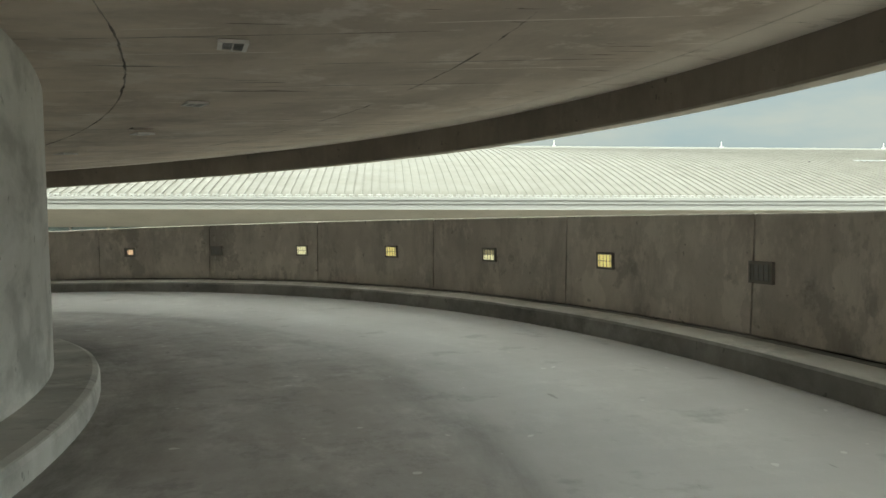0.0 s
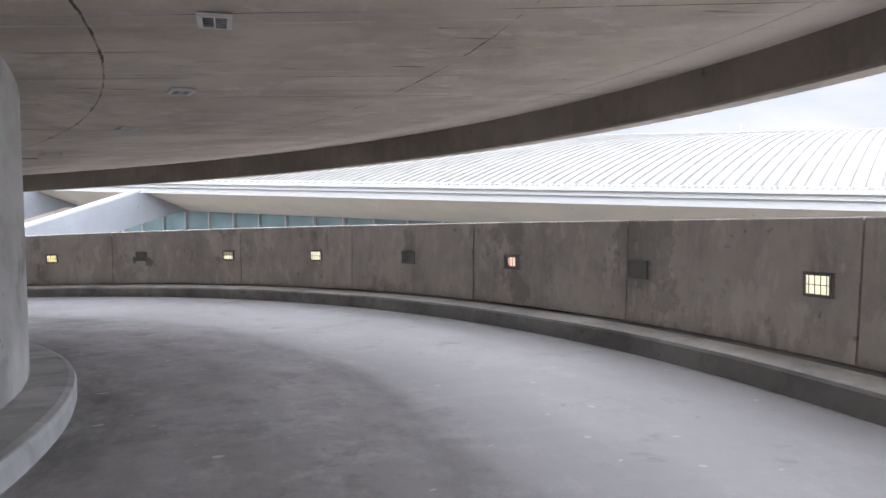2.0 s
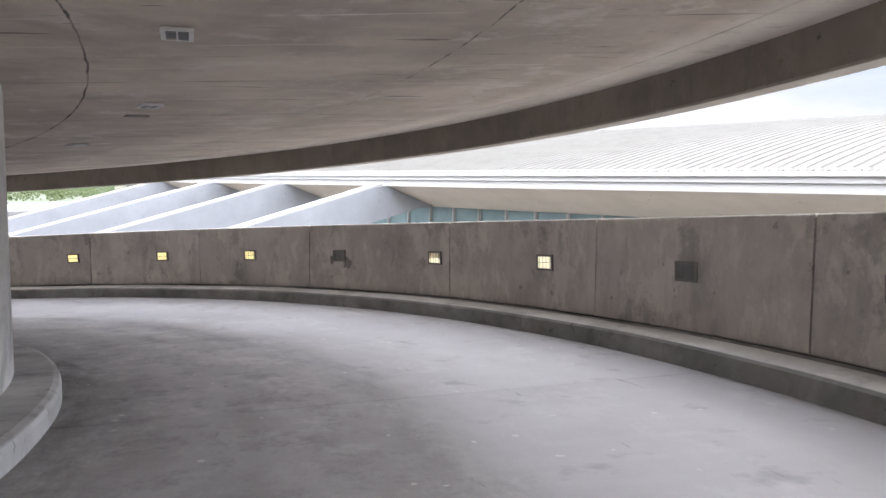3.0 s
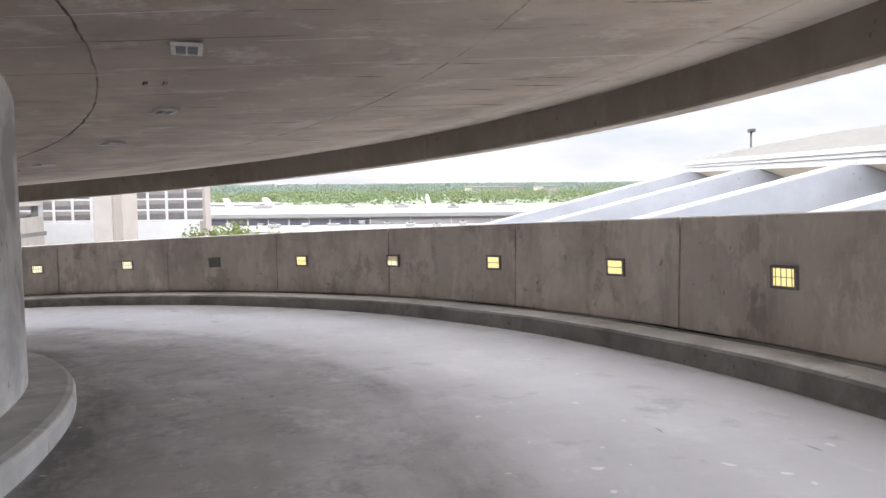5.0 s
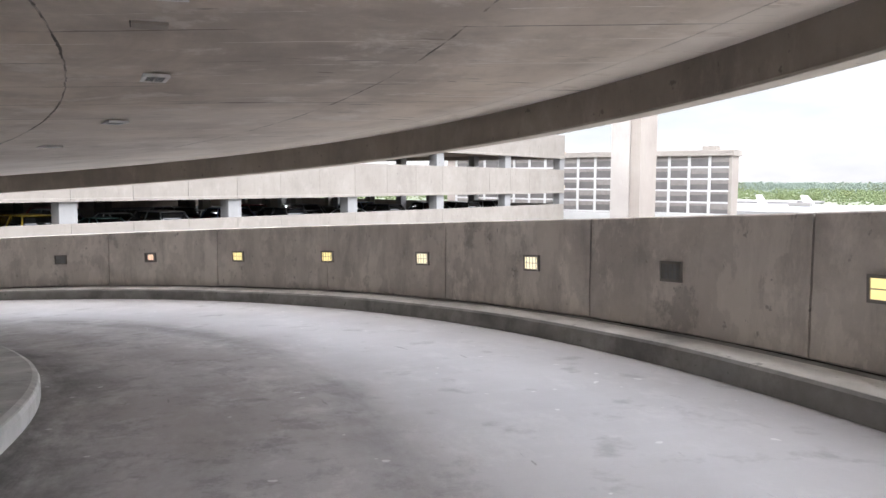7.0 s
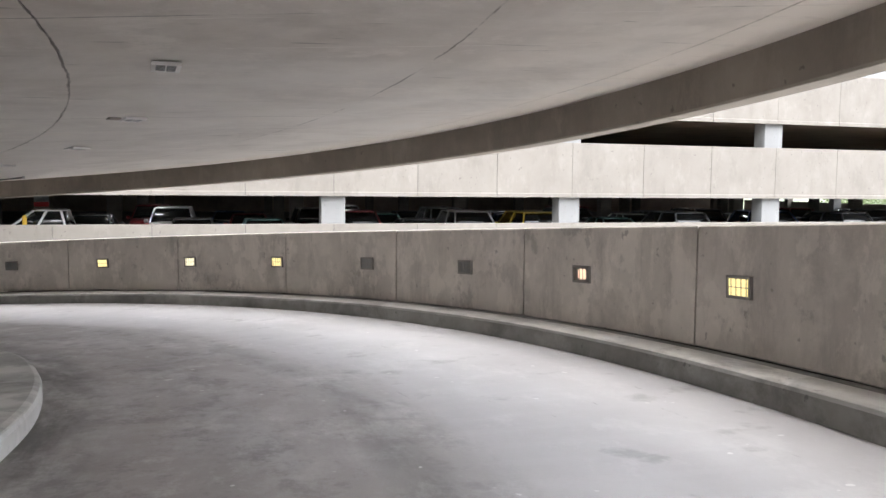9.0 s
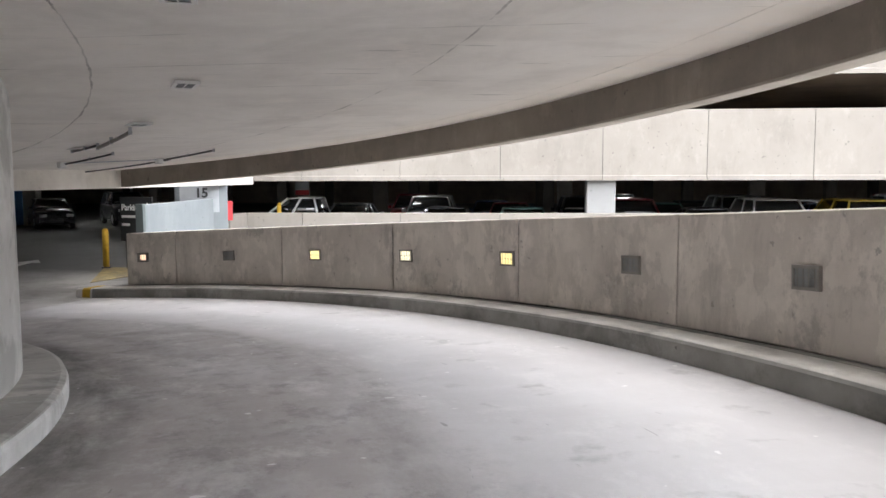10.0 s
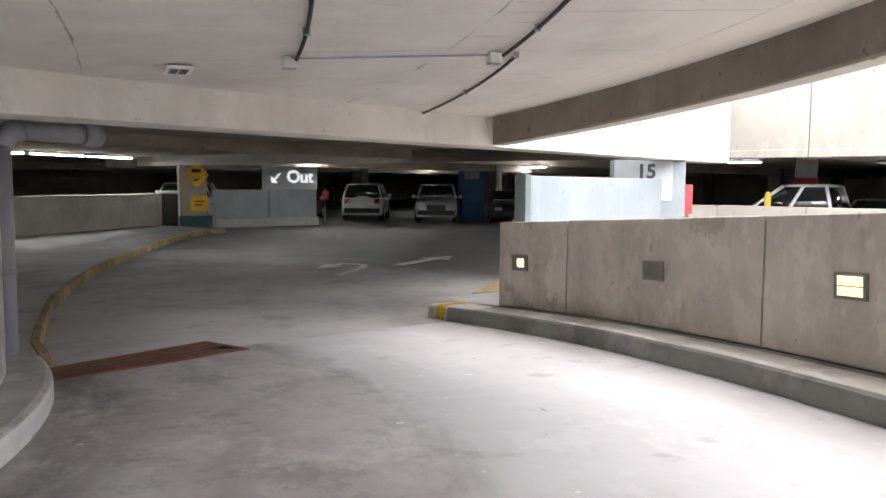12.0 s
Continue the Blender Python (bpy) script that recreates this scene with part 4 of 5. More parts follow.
pier_building(150, -150, 200, 50, 6.7, 2, "long low white-roofed airport pier with dark windows", ((150, 180),))
pier_building(128, -70, 108, 20, 4.6, 2, "low flat pale-roofed annex before the airport pier")
pier_building(238, 40, 45, 22, 6.2, 0, "low white-roofed shed behind the airport pier")
pier_building(690, -88, 50, 30, 8.6, 0, "white hangar with a flat roof among the trees")
pier_building(700, -122, 20, 30, 9.2, 0, "white hangar with a flat roof among the trees")
pier_building(640, -330, 120, 30, 7.2, 0, "white hangar with a flat roof among the trees")
unit_rnd = random.Random(8)
for i in range(16):
    roof_box(131 + unit_rnd.uniform(0, 14), -40 + 4.6 * i, -3.4, unit_rnd.uniform(0.8, 2.2), unit_rnd.uniform(0.8, 2.4), unit_rnd.uniform(0.35, 0.8))
for i in range(7):
    roof_box(165 + unit_rnd.uniform(0, 28), -60 + 14 * i + unit_rnd.uniform(-4, 4), -1.3, unit_rnd.uniform(1.5, 3.0), unit_rnd.uniform(2, 5), unit_rnd.uniform(0.4, 0.9))

for u, w, turn in ((222.0, 36.0, 62), (226.0, 23.0, 80), (262.0, -14.0, 20)):
    jet = thing("parked_jet", at(u, w, -8.0, turn), "white parked airliner beyond the far pier", "aircraft", "parked jets")
    part("fuselage", tube([(-14, 0, 3.4), (-12, 0, 3.3), (-9, 0, 3.1), (8, 0, 3.1), (13, 0, 3.6), (15, 0, 4.2)], [0.3, 1.3, 1.8, 1.8, 1.0, 0.3], 14), M_WHITE, jet)
    part("tail_fin", prism([(10.5, 4.4), (14.2, 4.6), (15.6, 8.2), (13.8, 8.2)], "y", -0.15, 0.15), M_WHITE, jet)
    part("tailplane", prism([(12.2, -4.5), (13.6, -4.5), (14.6, 0), (14.6, 0.01), (13.6, 4.5), (12.2, 4.5), (11.5, 0)], "z", 4.25, 4.4), M_WHITE, jet)
    part("wing", prism([(-3.5, 0), (3.0, -14), (4.6, -14), (2.5, 0), (4.6, 14), (3.0, 14)], "z", 2.3, 2.6), M_WHITE, jet)
    for y in (-5, 5):
        part("engine", tube([(-2.6, y, 1.5), (1.0, y, 1.6)], [0.85, 0.6], 12), M_STEEL, jet)
        part("main_gear", tube([(1.0, y * 0.5, 0.0), (1.0, y * 0.5, 2.4)], 0.25, 8), M_DARKM, jet)
    part("nose_gear", tube([(-10.5, 0, 0.0), (-10.5, 0, 2.0)], 0.2, 8), M_DARKM, jet)


def wood(name, u0, u1, spread, count, size, seed, label, material):
    """A far belt of trees: many small leaf clumps in uneven crowns."""
    rnd = random.Random(seed)
    vs, fs = [], []
    for _ in range(count):
        a = rnd.uniform(*spread)
        d = rnd.uniform(u0, u1)
        cx, cy = d * math.cos(a), d * math.sin(a)
        h = size * rnd.uniform(0.8, 1.12)
        for _ in range(30):
            rr = h * 0.42
            px, py, pz = cx + rnd.gauss(0, rr * 0.55), cy + rnd.gauss(0, rr * 0.55), -8 + h * rnd.uniform(0.15, 0.95)
            s = h * rnd.uniform(0.05, 0.1) * (1.25 - (pz + 8) / h * 0.5)
            b = len(vs)
            for q in ((s, 0, 0), (-s, 0, 0), (0, s, 0), (0, -s, 0), (0, 0, s * 0.8), (0, 0, -s * 0.8)):
                vs.append((px + q[0] + rnd.uniform(-s, s) * 0.35, py + q[1] + rnd.uniform(-s, s) * 0.35, pz + q[2] + rnd.uniform(-s, s) * 0.3))
            for t in ((0, 2, 4), (2, 1, 4), (1, 3, 4), (3, 0, 4), (2, 0, 5), (1, 2, 5), (3, 1, 5), (0, 3, 5)):
                fs.append(tuple(b + i for i in t))
    me = bpy.data.meshes.new(name)
    me.from_pydata(vs, [], fs)
    me.materials.append(material)
    me.polygons.foreach_set("use_smooth", [True] * len(me.polygons))
    return tagged(new(name, me), label, "wood", kind="stuff")


FAN = (radians(20), radians(112))
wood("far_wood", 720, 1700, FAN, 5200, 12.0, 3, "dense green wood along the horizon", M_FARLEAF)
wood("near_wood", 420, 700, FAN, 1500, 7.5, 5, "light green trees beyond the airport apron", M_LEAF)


def tree(x, y, high, seed):
    """A tapered trunk with limbs, and a crown of many small leaves in loose clumps."""
    rnd = random.Random(seed)
    t = thing("tree", pose(x, y, -8), "green broadleaf tree standing beside the office block", "tree", "trees by the block")
    bm = tube([(0, 0, 0), (0.1, 0, high * 0.3), (0.0, 0.15, high * 0.6), (0.1, 0.1, high * 0.85)], [0.22, 0.17, 0.11, 0.04], 9)
    tips = []
    for i in range(9):
        a, z = rnd.uniform(0, 6.28), high * rnd.uniform(0.3, 0.7)
        tip = (math.cos(a) * high * 0.3, math.sin(a) * high * 0.3, z + high * 0.2)
        tube([(0.05, 0.05, z), (tip[0] * 0.5, tip[1] * 0.5, z + high * 0.12), tip], [0.08, 0.05, 0.02], 6, bm)
        tips.append(tip)
    tips.append((0, 0, high * 0.9))
    part("trunk", bm, M_BARK, t)
    vs, fs = [], []
    for tip in tips:
        for _ in range(190):
            p = Vector(tip) + Vector([rnd.gauss(0, high * 0.085) for _ in range(3)])
            s = rnd.uniform(0.16, 0.32)
            n1 = Vector([rnd.gauss(0, 1) for _ in range(3)]).normalized()
            n2 = n1.orthogonal().normalized()
            b = len(vs)
            vs += [p + n1 * s, p + n2 * s * 0.6, p - n1 * s, p - n2 * s * 0.6]
            fs.append((b, b + 1, b + 2, b + 3))
    me = bpy.data.meshes.new("crown")
    me.from_pydata(vs, [], fs)
    me.materials.append(M_TREELEAF)
    new("crown", me).parent = t


for i, (u, w, h) in enumerate([(81, 10.9, 7.0), (83, 9.2, 7.5), (82, 7.4, 6.6)]):
    p = at(u, w).translation
    tree(p.x, p.y, h, 20 + i)

pole = thing("light_pole", at(54, -34.5, -8), "slim dark light pole with a small head behind the roof", "street lamp")
part("mast", tube([(0, 0, 0), (0, 0, 15.5)], [0.12, 0.07]), M_DARKM, pole)
part("lamp_head", boxed(-0.4, 0.3, -0.16, 0.16, 15.4, 15.65, bevel=0.04), M_DARKM, pole)

# ---- lamps set on the outer wall ----
LAMP_STEP = 0.1479
CLEAR = {0, 1, 3, 14}           # lamps whose upright bars are gone
DARK, BULB, PALE = {-12, -7, -5, -2, 4, 10, 11, 15}, {-6, 9, 16}, {-10, -8, -4, -3, 2, 5, 6, 13}


def ball(x, y, z, off):
    """A small rounded bulb, off metres out from the wall."""
    bm = bmesh.new()
    bmesh.ops.create_uvsphere(bm, u_segments=16, v_segments=10, radius=1.0)
    for v in bm.verts:
        square = 1.0 + 0.28 * min(1.0, 4.0 * (v.co.x * v.co.z) ** 2)
        v.co = (v.co.x * x * square, v.co.y * y + off, v.co.z * z * square)
    for f in bm.faces:
        f.smooth = True
    return bm


HALF = {-10, -3, 2}              # lamps whose upper pane is clouded


def wall_lamp(k):
    a = k * LAMP_STEP
    r = R_WALL + 0.001
    tilt = math.degrees(math.atan(RISE / r))
    m = pose(r * math.cos(a), r * math.sin(a), ramp(a) + 0.776, 0, 0, math.degrees(a) + 90) @ pose(0, 0, 0, 0, tilt, 0)
    lit = "unlit" if k in DARK else "lit"
    t = thing("wall_lamp", m, f"{lit} square bulkhead lamp with bars on the ramp wall", "wall lamp", "ramp wall lamps")
    bm = bmesh.new()
    w, h, d = 0.146, 0.094, 0.032
    for x0, x1, z0, z1 in ((-w, w, h - 0.024, h), (-w, w, -h, -h + 0.024), (-w, -w + 0.024, -h + 0.024, h - 0.024), (w - 0.024, w, -h + 0.024, h - 0.024)):
        box(bm, x0, x1, 0, d, z0, z1)
    part("frame", bm, M_FRAME, t)
    body = M_DULL if k in DARK else M_LIT[1] if k in PALE else M_LIT[0]
    if k in BULB:
        part("backplate", boxed(-w + 0.024, w - 0.024, 0.0, 0.008, -h + 0.024, h - 0.024), M_DULL, t)
        part("bulb", ball(0.075, 0.013, 0.055, 0.0075), M_LIT[2], t, "bare glowing bulb")
    else:
        part("lens", boxed(-w + 0.024, w - 0.024, 0.002, 0.022, -h + 0.024, 0.004 if k in HALF else h - 0.024), body, t)
        if k in HALF:
            part("clouded_lens", boxed(-w + 0.024, w - 0.024, 0.002, 0.022, 0.0045, h - 0.024), M_CLOUDED, t, "dull clouded upper pane")
    thick = 0.0032
    for i in range(4 if k not in CLEAR else 0):
        x = -w + 0.024 + (2 * w - 0.048) * (i + 0.5) / 4
        part("bar", boxed(x - thick, x + thick, 0.0225, 0.0265, -h + 0.024, h - 0.024), M_FRAME, t)
    if k not in BULB:
        part("crossbar", boxed(-w + 0.024, w - 0.024, 0.027, 0.031, -0.0032 if k not in CLEAR else -0.005, 0.0032), M_FRAME, t)


for k in range(-18, 17):
    wall_lamp(k)

# ---- louvred boxes under the soffit ----


def soffit_vent(deg, r):
    a = radians(deg)
    m = pose(r * math.cos(a), r * math.sin(a), ramp(a) + soffit(r) - 0.002, 0, 0, deg)
    t = thing("ceiling_vent", m, "pale metal louvred box fixed under the concrete soffit", "vent", "soffit vents")
    x, y, d = 0.096, 0.185, -0.013
    bm = bmesh.new()
    for x0, x1, y0, y1 in ((-x, x, y - 0.022, y), (-x, x, -y, -y + 0.022), (-x, -x + 0.03, -y + 0.022, y - 0.022), (x - 0.03, x, -y + 0.022, y - 0.022)):
        box(bm, x0, x1, y0, y1, d, 0.01)
    part("frame", bm, M_VENT, t)
    part("backing", boxed(-x + 0.03, x - 0.03, -y + 0.022, y - 0.022, d + 0.006, d + 0.011), M_HOLE, t)
    part("mullion", boxed(-0.005, 0.005, -y + 0.022, y - 0.022, d, d + 0.0055), M_VENT, t)
    for i in range(5):
        q = -y + 0.022 + (2 * y - 0.044) * (i + 1) / 6
        part("slat", boxed(-x + 0.03, x - 0.03, q - 0.008, q + 0.008, d + 0.002, d + 0.0055), M_STEEL, t)


for deg, r in ((-147.4, 11.48), (-136.1, 11.48), (-124.8, 11.48), (-113.5, 11.5), (-102.2, 11.52), (-90.7, 11.5), (-79.7, 11.55), (-68.3, 11.52), (-57.6, 11.42), (-46.2, 11.39), (-33.3, 11.41), (-17.9, 11.52), (-7.6, 11.4),
               (3.75, 11.43), (14.8, 11.46), (26.1, 11.51), (36.8, 11.44), (48.3, 11.49), (59.0, 11.46), (70.3, 11.46), (81.8, 11.46), (93.4, 11.51), (104.1, 11.47), (114.9, 11.48), (127.0, 11.48)):
    soffit_vent(deg, r)


def soffit_patch(deg, r, wide, long, turn):
    """A dark rough patch on the soffit, a little proud, with a darker line along one side."""
    a = radians(deg)
    m = pose(r * math.cos(a), r * math.sin(a), ramp(a) + soffit(r) - 0.002, 0, 0, deg + turn)
    t = thing("soffit_patch", m, "dark rough patch on the concrete soffit", "mortar patch", "soffit patches")
    part("fill", boxed(-wide / 2, wide / 2, -long / 2, long / 2, -0.006, 0.012, bevel=0.003), M_PATCH, t)
    part("rim", boxed(-wide / 2 - 0.012, -wide / 2 - 0.004, -long / 2, long / 2, -0.004, 0.012), M_GAP, t)


for spot in ((-81.9, 11.4, 0.22, 0.2, 4), (-30.1, 11.43, 0.2, 0.16, 0), (29.4, 11.38, 0.2, 0.17, 3), (-2.25, 11.16, 0.022, 0.13, 0), (-2.25, 11.3, 0.022, 0.13, 0), (81.7, 11.29, 0.1, 0.16, 0), (-107.5, 11.5, 0.16, 0.13, 6)):
    soffit_patch(*spot)


def on_soffit(deg, r, drop):
    a = radians(deg)
    return (r * math.cos(a), r * math.sin(a), ramp(a) + soffit(r) - drop)


def conduit(points, radius, label, material=M_DARKM, hang=0.012):
    t = thing("conduit", pose(0, 0, 0), label, "conduit", "soffit conduits")
    path = []
    for (d0, r0), (d1, r1) in zip(points, points[1:]):
        for i in range(8):
            path.append(on_soffit(d0 + (d1 - d0) * i / 8, r0 + (r1 - r0) * i / 8, radius + hang))
    path.append(on_soffit(*points[-1], radius + hang))
    part("pipe", tube(path, radius, 8), material, t)
    for q in (0, len(path) // 2, len(path) - 1) if radius > 0.01 else ():
        x, y, z = path[q]
        part("clip", boxed(x - 0.018, x + 0.018, y - 0.018, y + 0.018, z - radius - 0.005, z + radius + hang), M_STEEL, t)
    return t


# a white pipe darkened to grey: its cast shadow put into the colour
conduit([(105.2, 11.44), (109.3, 11.47), (112.4, 11.52)], 0.022, "hanging conduit, greyed by painted shadow, running from a vent under the soffit", M_FRAME, 0.03)
conduit([(112.2, 11.51), (115.4, 11.44)], 0.016, "dark end of a bent conduit under the soffit")
conduit([(117.4, 12.14), (124.6, 12.24)], 0.014, "dark steel conduit under the pale concrete soffit")
conduit([(116.5, 13.54), (123.6, 13.72)], 0.014, "dark steel conduit under the pale concrete soffit")
conduit([(123.3, 13.82), (136.2, 14.42)], 0.013, "dark steel conduit under the pale concrete soffit")
conduit([(124.4, 12.2), (123.4, 13.6)], 0.008, "thin dark cable run between two junction boxes", M_PIPE)
for d, r in ((124.7, 12.2), (123.5, 13.66)):
    x, y, z = on_soffit(d, r, 0.0)
    j = thing("junction_box", pose(x, y, z, 0, 0, d), "small white junction box under the concrete soffit", "junction box", "soffit boxes")
    part("box", boxed(-0.05, 0.05, -0.05, 0.05, -0.075, 0.005, bevel=0.008), M_WHITE, j)
    part("lid", boxed(-0.045, 0.045, -0.045, 0.045, -0.082, -0.0755), M_STEEL, j)

# ---- at the ramp's foot: drain pipe, grate, kerbs, paint ----
pipe = thing("drain_pipe", at(2.62, 10.02), "grey rain pipe with an elbow against the core wall", "pipe")
part("riser", tube([(0, 0, 0.0), (0, 0, 2.1)], 0.09, 20), M_PIPE, pipe)
part("elbow", tube([(0, 0, 2.1), (-0.01, 0.03, 2.19), (-0.03, 0.1, 2.25), (-0.04, 0.2, 2.27)], 0.108, 20), M_PIPE, pipe)
part("branch", tube([(-0.04, 0.2, 2.27), (-0.15, 0.85, 2.27)], 0.092, 20), M_PIPE, pipe)
part("coupling", tube([(-0.15, 0.85, 2.27), (-0.18, 1.05, 2.27)], 0.12, 20), M_PIPE, pipe)
part("collar", tube([(0, 0, 0.9), (0, 0, 0.96)], 0.1, 20), M_STEEL, pipe)
part("foot_ring", tube([(0, 0, 0.0), (0, 0, 0.06)], 0.12, 20), M_DARKM, pipe)


def foot_level(u, w):
    p = at(u, w).translation
    return max(0.0, ramp(math.atan2(p.y, p.x)))


grate = thing("drain_grate", at(0, 0), "rusty red iron drain grate across the ramp's foot", "drain grate")
bm = bmesh.new()
for u0, u1, w0, w1 in ((2.98, 3.02, 9.95, 11.98), (3.72, 3.76, 9.95, 11.98), (3.021, 3.719, 9.95, 9.99), (3.021, 3.719, 11.94, 11.98)):
    for v in box(bm, u0, u1, w0, w1, -0.03, 0.014):
        v.co.z += foot_level(v.co.x, v.co.y)
part("frame", bm, M_RUST, grate)
bed = boxed(3.02, 3.72, 9.99, 11.94, -0.02, 0.003)
for v in bed.verts:
    v.co.z += foot_level(v.co.x, v.co.y)
# black sheet for the shade under the bars; the floor has no hole
part("drain_shade", bed, M_HOLE, grate)
for i in range(22):
    u = 3.035 + 0.0312 * i
    b = boxed(u, u + 0.013, 9.992, 11.938, -0.018, 0.012)
    for v in b.verts:
        v.co.z += foot_level(v.co.x, v.co.y)
    # darker bars: shade of the gaps between bars put into the colour
    part("bar", b, M_SHADERUST if i % 5 in (1, 4) else M_RUST, grate)
for w in (10.6, 11.3):
    b = boxed(3.022, 3.718, w, w + 0.025, -0.015, 0.016)
    for v in b.verts:
        v.co.z += foot_level(v.co.x, v.co.y)
    part("crossbar", b, M_RUST, grate)

EDGE = [(2.96, 10.21), (2.2, 10.45), (1.1, 11.0), (-0.6, 11.9), (-2.5, 13.15), (-4.4, 14.55), (-6.09, 16.05), (-9.0, 18.7), (-11.6, 21.3), (-12.5, 22.5), (-12.8, 23.6)]
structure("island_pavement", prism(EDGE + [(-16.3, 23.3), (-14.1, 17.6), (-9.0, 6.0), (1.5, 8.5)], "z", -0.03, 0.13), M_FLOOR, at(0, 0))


def ribbon(line, wide, z0, z1):
    """A low wall of that width along a line of (u, w)."""
    bm = bmesh.new()
    rings = []
    for i, p in enumerate(line):
        a, b = Vector(line[max(i - 1, 0)]), Vector(line[min(i + 1, len(line) - 1)])
        d = (b - a).normalized()
        n = Vector((-d.y, d.x)) * wide / 2
        q = Vector(p)
        rings.append([bm.verts.new((*(q + n * s), z)) for s, z in ((-1, z0), (-1, z1 - 0.02), (-0.8, z1), (0.8, z1), (1, z1 - 0.02), (1, z0))])
    for a, b in zip(rings, rings[1:]):
        for k in range(6):
            bm.faces.new((a[k], a[(k + 1) % 6], b[(k + 1) % 6], b[k]))
    bm.faces.new(rings[0])
    bm.faces.new(rings[-1][::-1])
    bmesh.ops.recalc_face_normals(bm, faces=bm.faces)
    return bm


M_WORNYELLOW = concrete("worn_yellow_kerb", (0.22, 0.165, 0.07), (0.32, 0.245, 0.105), 0.8, 0.0, False, (0.11, 0.102, 0.092), 1.0, 4.5, 0.0, 0.9)
structure("island_kerb", ribbon(EDGE, 0.1, -0.02, 0.15), M_WORNYELLOW, at(0, 0))
structure("yellow_floor_paint", prism([(2.87, 17.1), (3.3, 18.6), (2.4, 20.2), (1.55, 20.3)], "z", -0.02, 0.004), M_WORNYELLOW, at(0, 0))

M_FADED = concrete("faded_white_paint", (0.5, 0.5, 0.48), (0.62, 0.62, 0.6), 0.8, 0.0, False, (0.25, 0.24, 0.22), 0.7, 3.0)
arrow = thing("floor_arrow", at(0, 0, 0.0), "faded white hooked turning arrow painted on the floor", "floor marking", "floor arrows")
part("shaft", ribbon([(-0.62, 17.45), (-0.95, 18.1), (-1.25, 18.75), (-1.55, 19.1), (-1.9, 19.15), (-2.1, 18.95), (-2.05, 18.65)], 0.16, -0.03, 0.004), M_FADED, arrow)
part("head", prism([(-2.35, 18.7), (-1.7, 18.55), (-1.82, 17.95)], "z", -0.004, 0.0041), M_FADED, arrow)
arrow2 = thing("floor_arrow", at(-1.2, 20.6, 0.0, 100), "faded white curved arrow painted on the floor", "floor marking", "floor arrows")
part("shaft", boxed(-1.0, 0.6, -0.12, 0.12, -0.004, 0.004), M_FADED, arrow2)
part("head", prism([(0.6, -0.4), (1.5, 0.0), (0.6, 0.4)], "z", -0.004, 0.0041), M_FADED, arrow2)

# ---- signs ----


def words(text, size, material, parent, x, y, z, rx=90, rz=0, name="lettering", align="CENTER", bold=0.0):
    cu = bpy.data.curves.new(name, "FONT")
    cu.body, cu.size, cu.align_x, cu.align_y, cu.extrude = text, size, align, "CENTER", 0.004
    cu.offset = bold
    ob = new(name, cu)
    dg = bpy.context.evaluated_depsgraph_get()
    me = bpy.data.meshes.new_from_object(ob.evaluated_get(dg))
    bpy.data.objects.remove(ob)
    bpy.data.curves.remove(cu)
    me.materials.clear()
    me.materials.append(material)
    ob = new(name, me)
    ob.parent = parent
    ob.matrix_basis = pose(x, y, z, rx, 0, rz)
    return ob


col15 = thing("numbered_column", at(4.25, 20.75, 0, 32), "white painted concrete column with a number board", "column")
part("shaft", boxed(-0.66, 0.66, 0.0, 0.75, -0.005, 2.248, bevel=0.02), M_LINK, col15)
board = part("number_board", boxed(-0.64, 0.42, -0.03, -0.002, 1.5, 2.24, bevel=0.006), M_BOARD, col15, "white number board")
words("15", 0.36, painted("number_paint", (0.045, 0.047, 0.05), 0.6), col15, -0.06, -0.034, 2.03, bold=0.01)
cab = thing("extinguisher_cabinet", at(4.25, 20.75, 0, 32), "red fire extinguisher cabinet on the white column", "fire cabinet")
part("case", boxed(0.661, 0.82, 0.12, 0.66, 1.25, 1.8, bevel=0.012), M_RED, cab)
part("door_window", boxed(0.8205, 0.826, 0.22, 0.56, 1.45, 1.72), painted("cabinet_glass", (0.6, 0.2, 0.18), 0.2), cab)
part("handle", boxed(0.82, 0.84, 0.6, 0.62, 1.45, 1.55), M_STEEL, cab)

park = thing("parking_sign", at(2.15, 20.1, 0, -20), "black directory board with white lettering in the garage", "sign")
part("board", boxed(0.0, 1.15, 0.0, 0.05, 0.75, 1.95, bevel=0.006), M_BLACK, park)
for x in (0.15, 1.0):
    part("post", boxed(x - 0.03, x + 0.03, 0.051, 0.11, -0.005, 1.9), M_DARKM, park)
words("Parking", 0.235, M_WHITE, park, 0.06, -0.004, 1.66, name="lettering", align="LEFT", bold=0.006)
part("arrow_stem", boxed(0.985, 1.015, -0.008, -0.001, 1.54, 1.72), M_WHITE, park)
part("arrow_head", prism([(0.92, 1.71), (1.08, 1.71), (1.0, 1.81)], "y", -0.008, -0.001), M_WHITE, park)
for z, x1 in ((1.42, 1.0), (1.2, 0.35)):
    part("text_bar", boxed(0.06, x1, -0.007, -0.001, z - 0.035, z + 0.035), M_WHITE, park)

bollard = thing("bollard", at(1.68, 20.15), "yellow painted steel bollard at the garage entrance", "bollard")
part("post", tube([(0, 0, -0.005), (0, 0, 1.02), (0, 0, 1.07), (0, 0, 1.09)], [0.085, 0.085, 0.06, 0.01], 18), M_YELLOW, bollard)
part("base_ring", tube([(0, 0, -0.005), (0, 0, 0.03)], 0.13, 18), M_DARKM, bollard)
bol2 = thing("bollard", at(5.35, 24.3), "yellow painted steel bollard beside a parked pickup", "bollard")
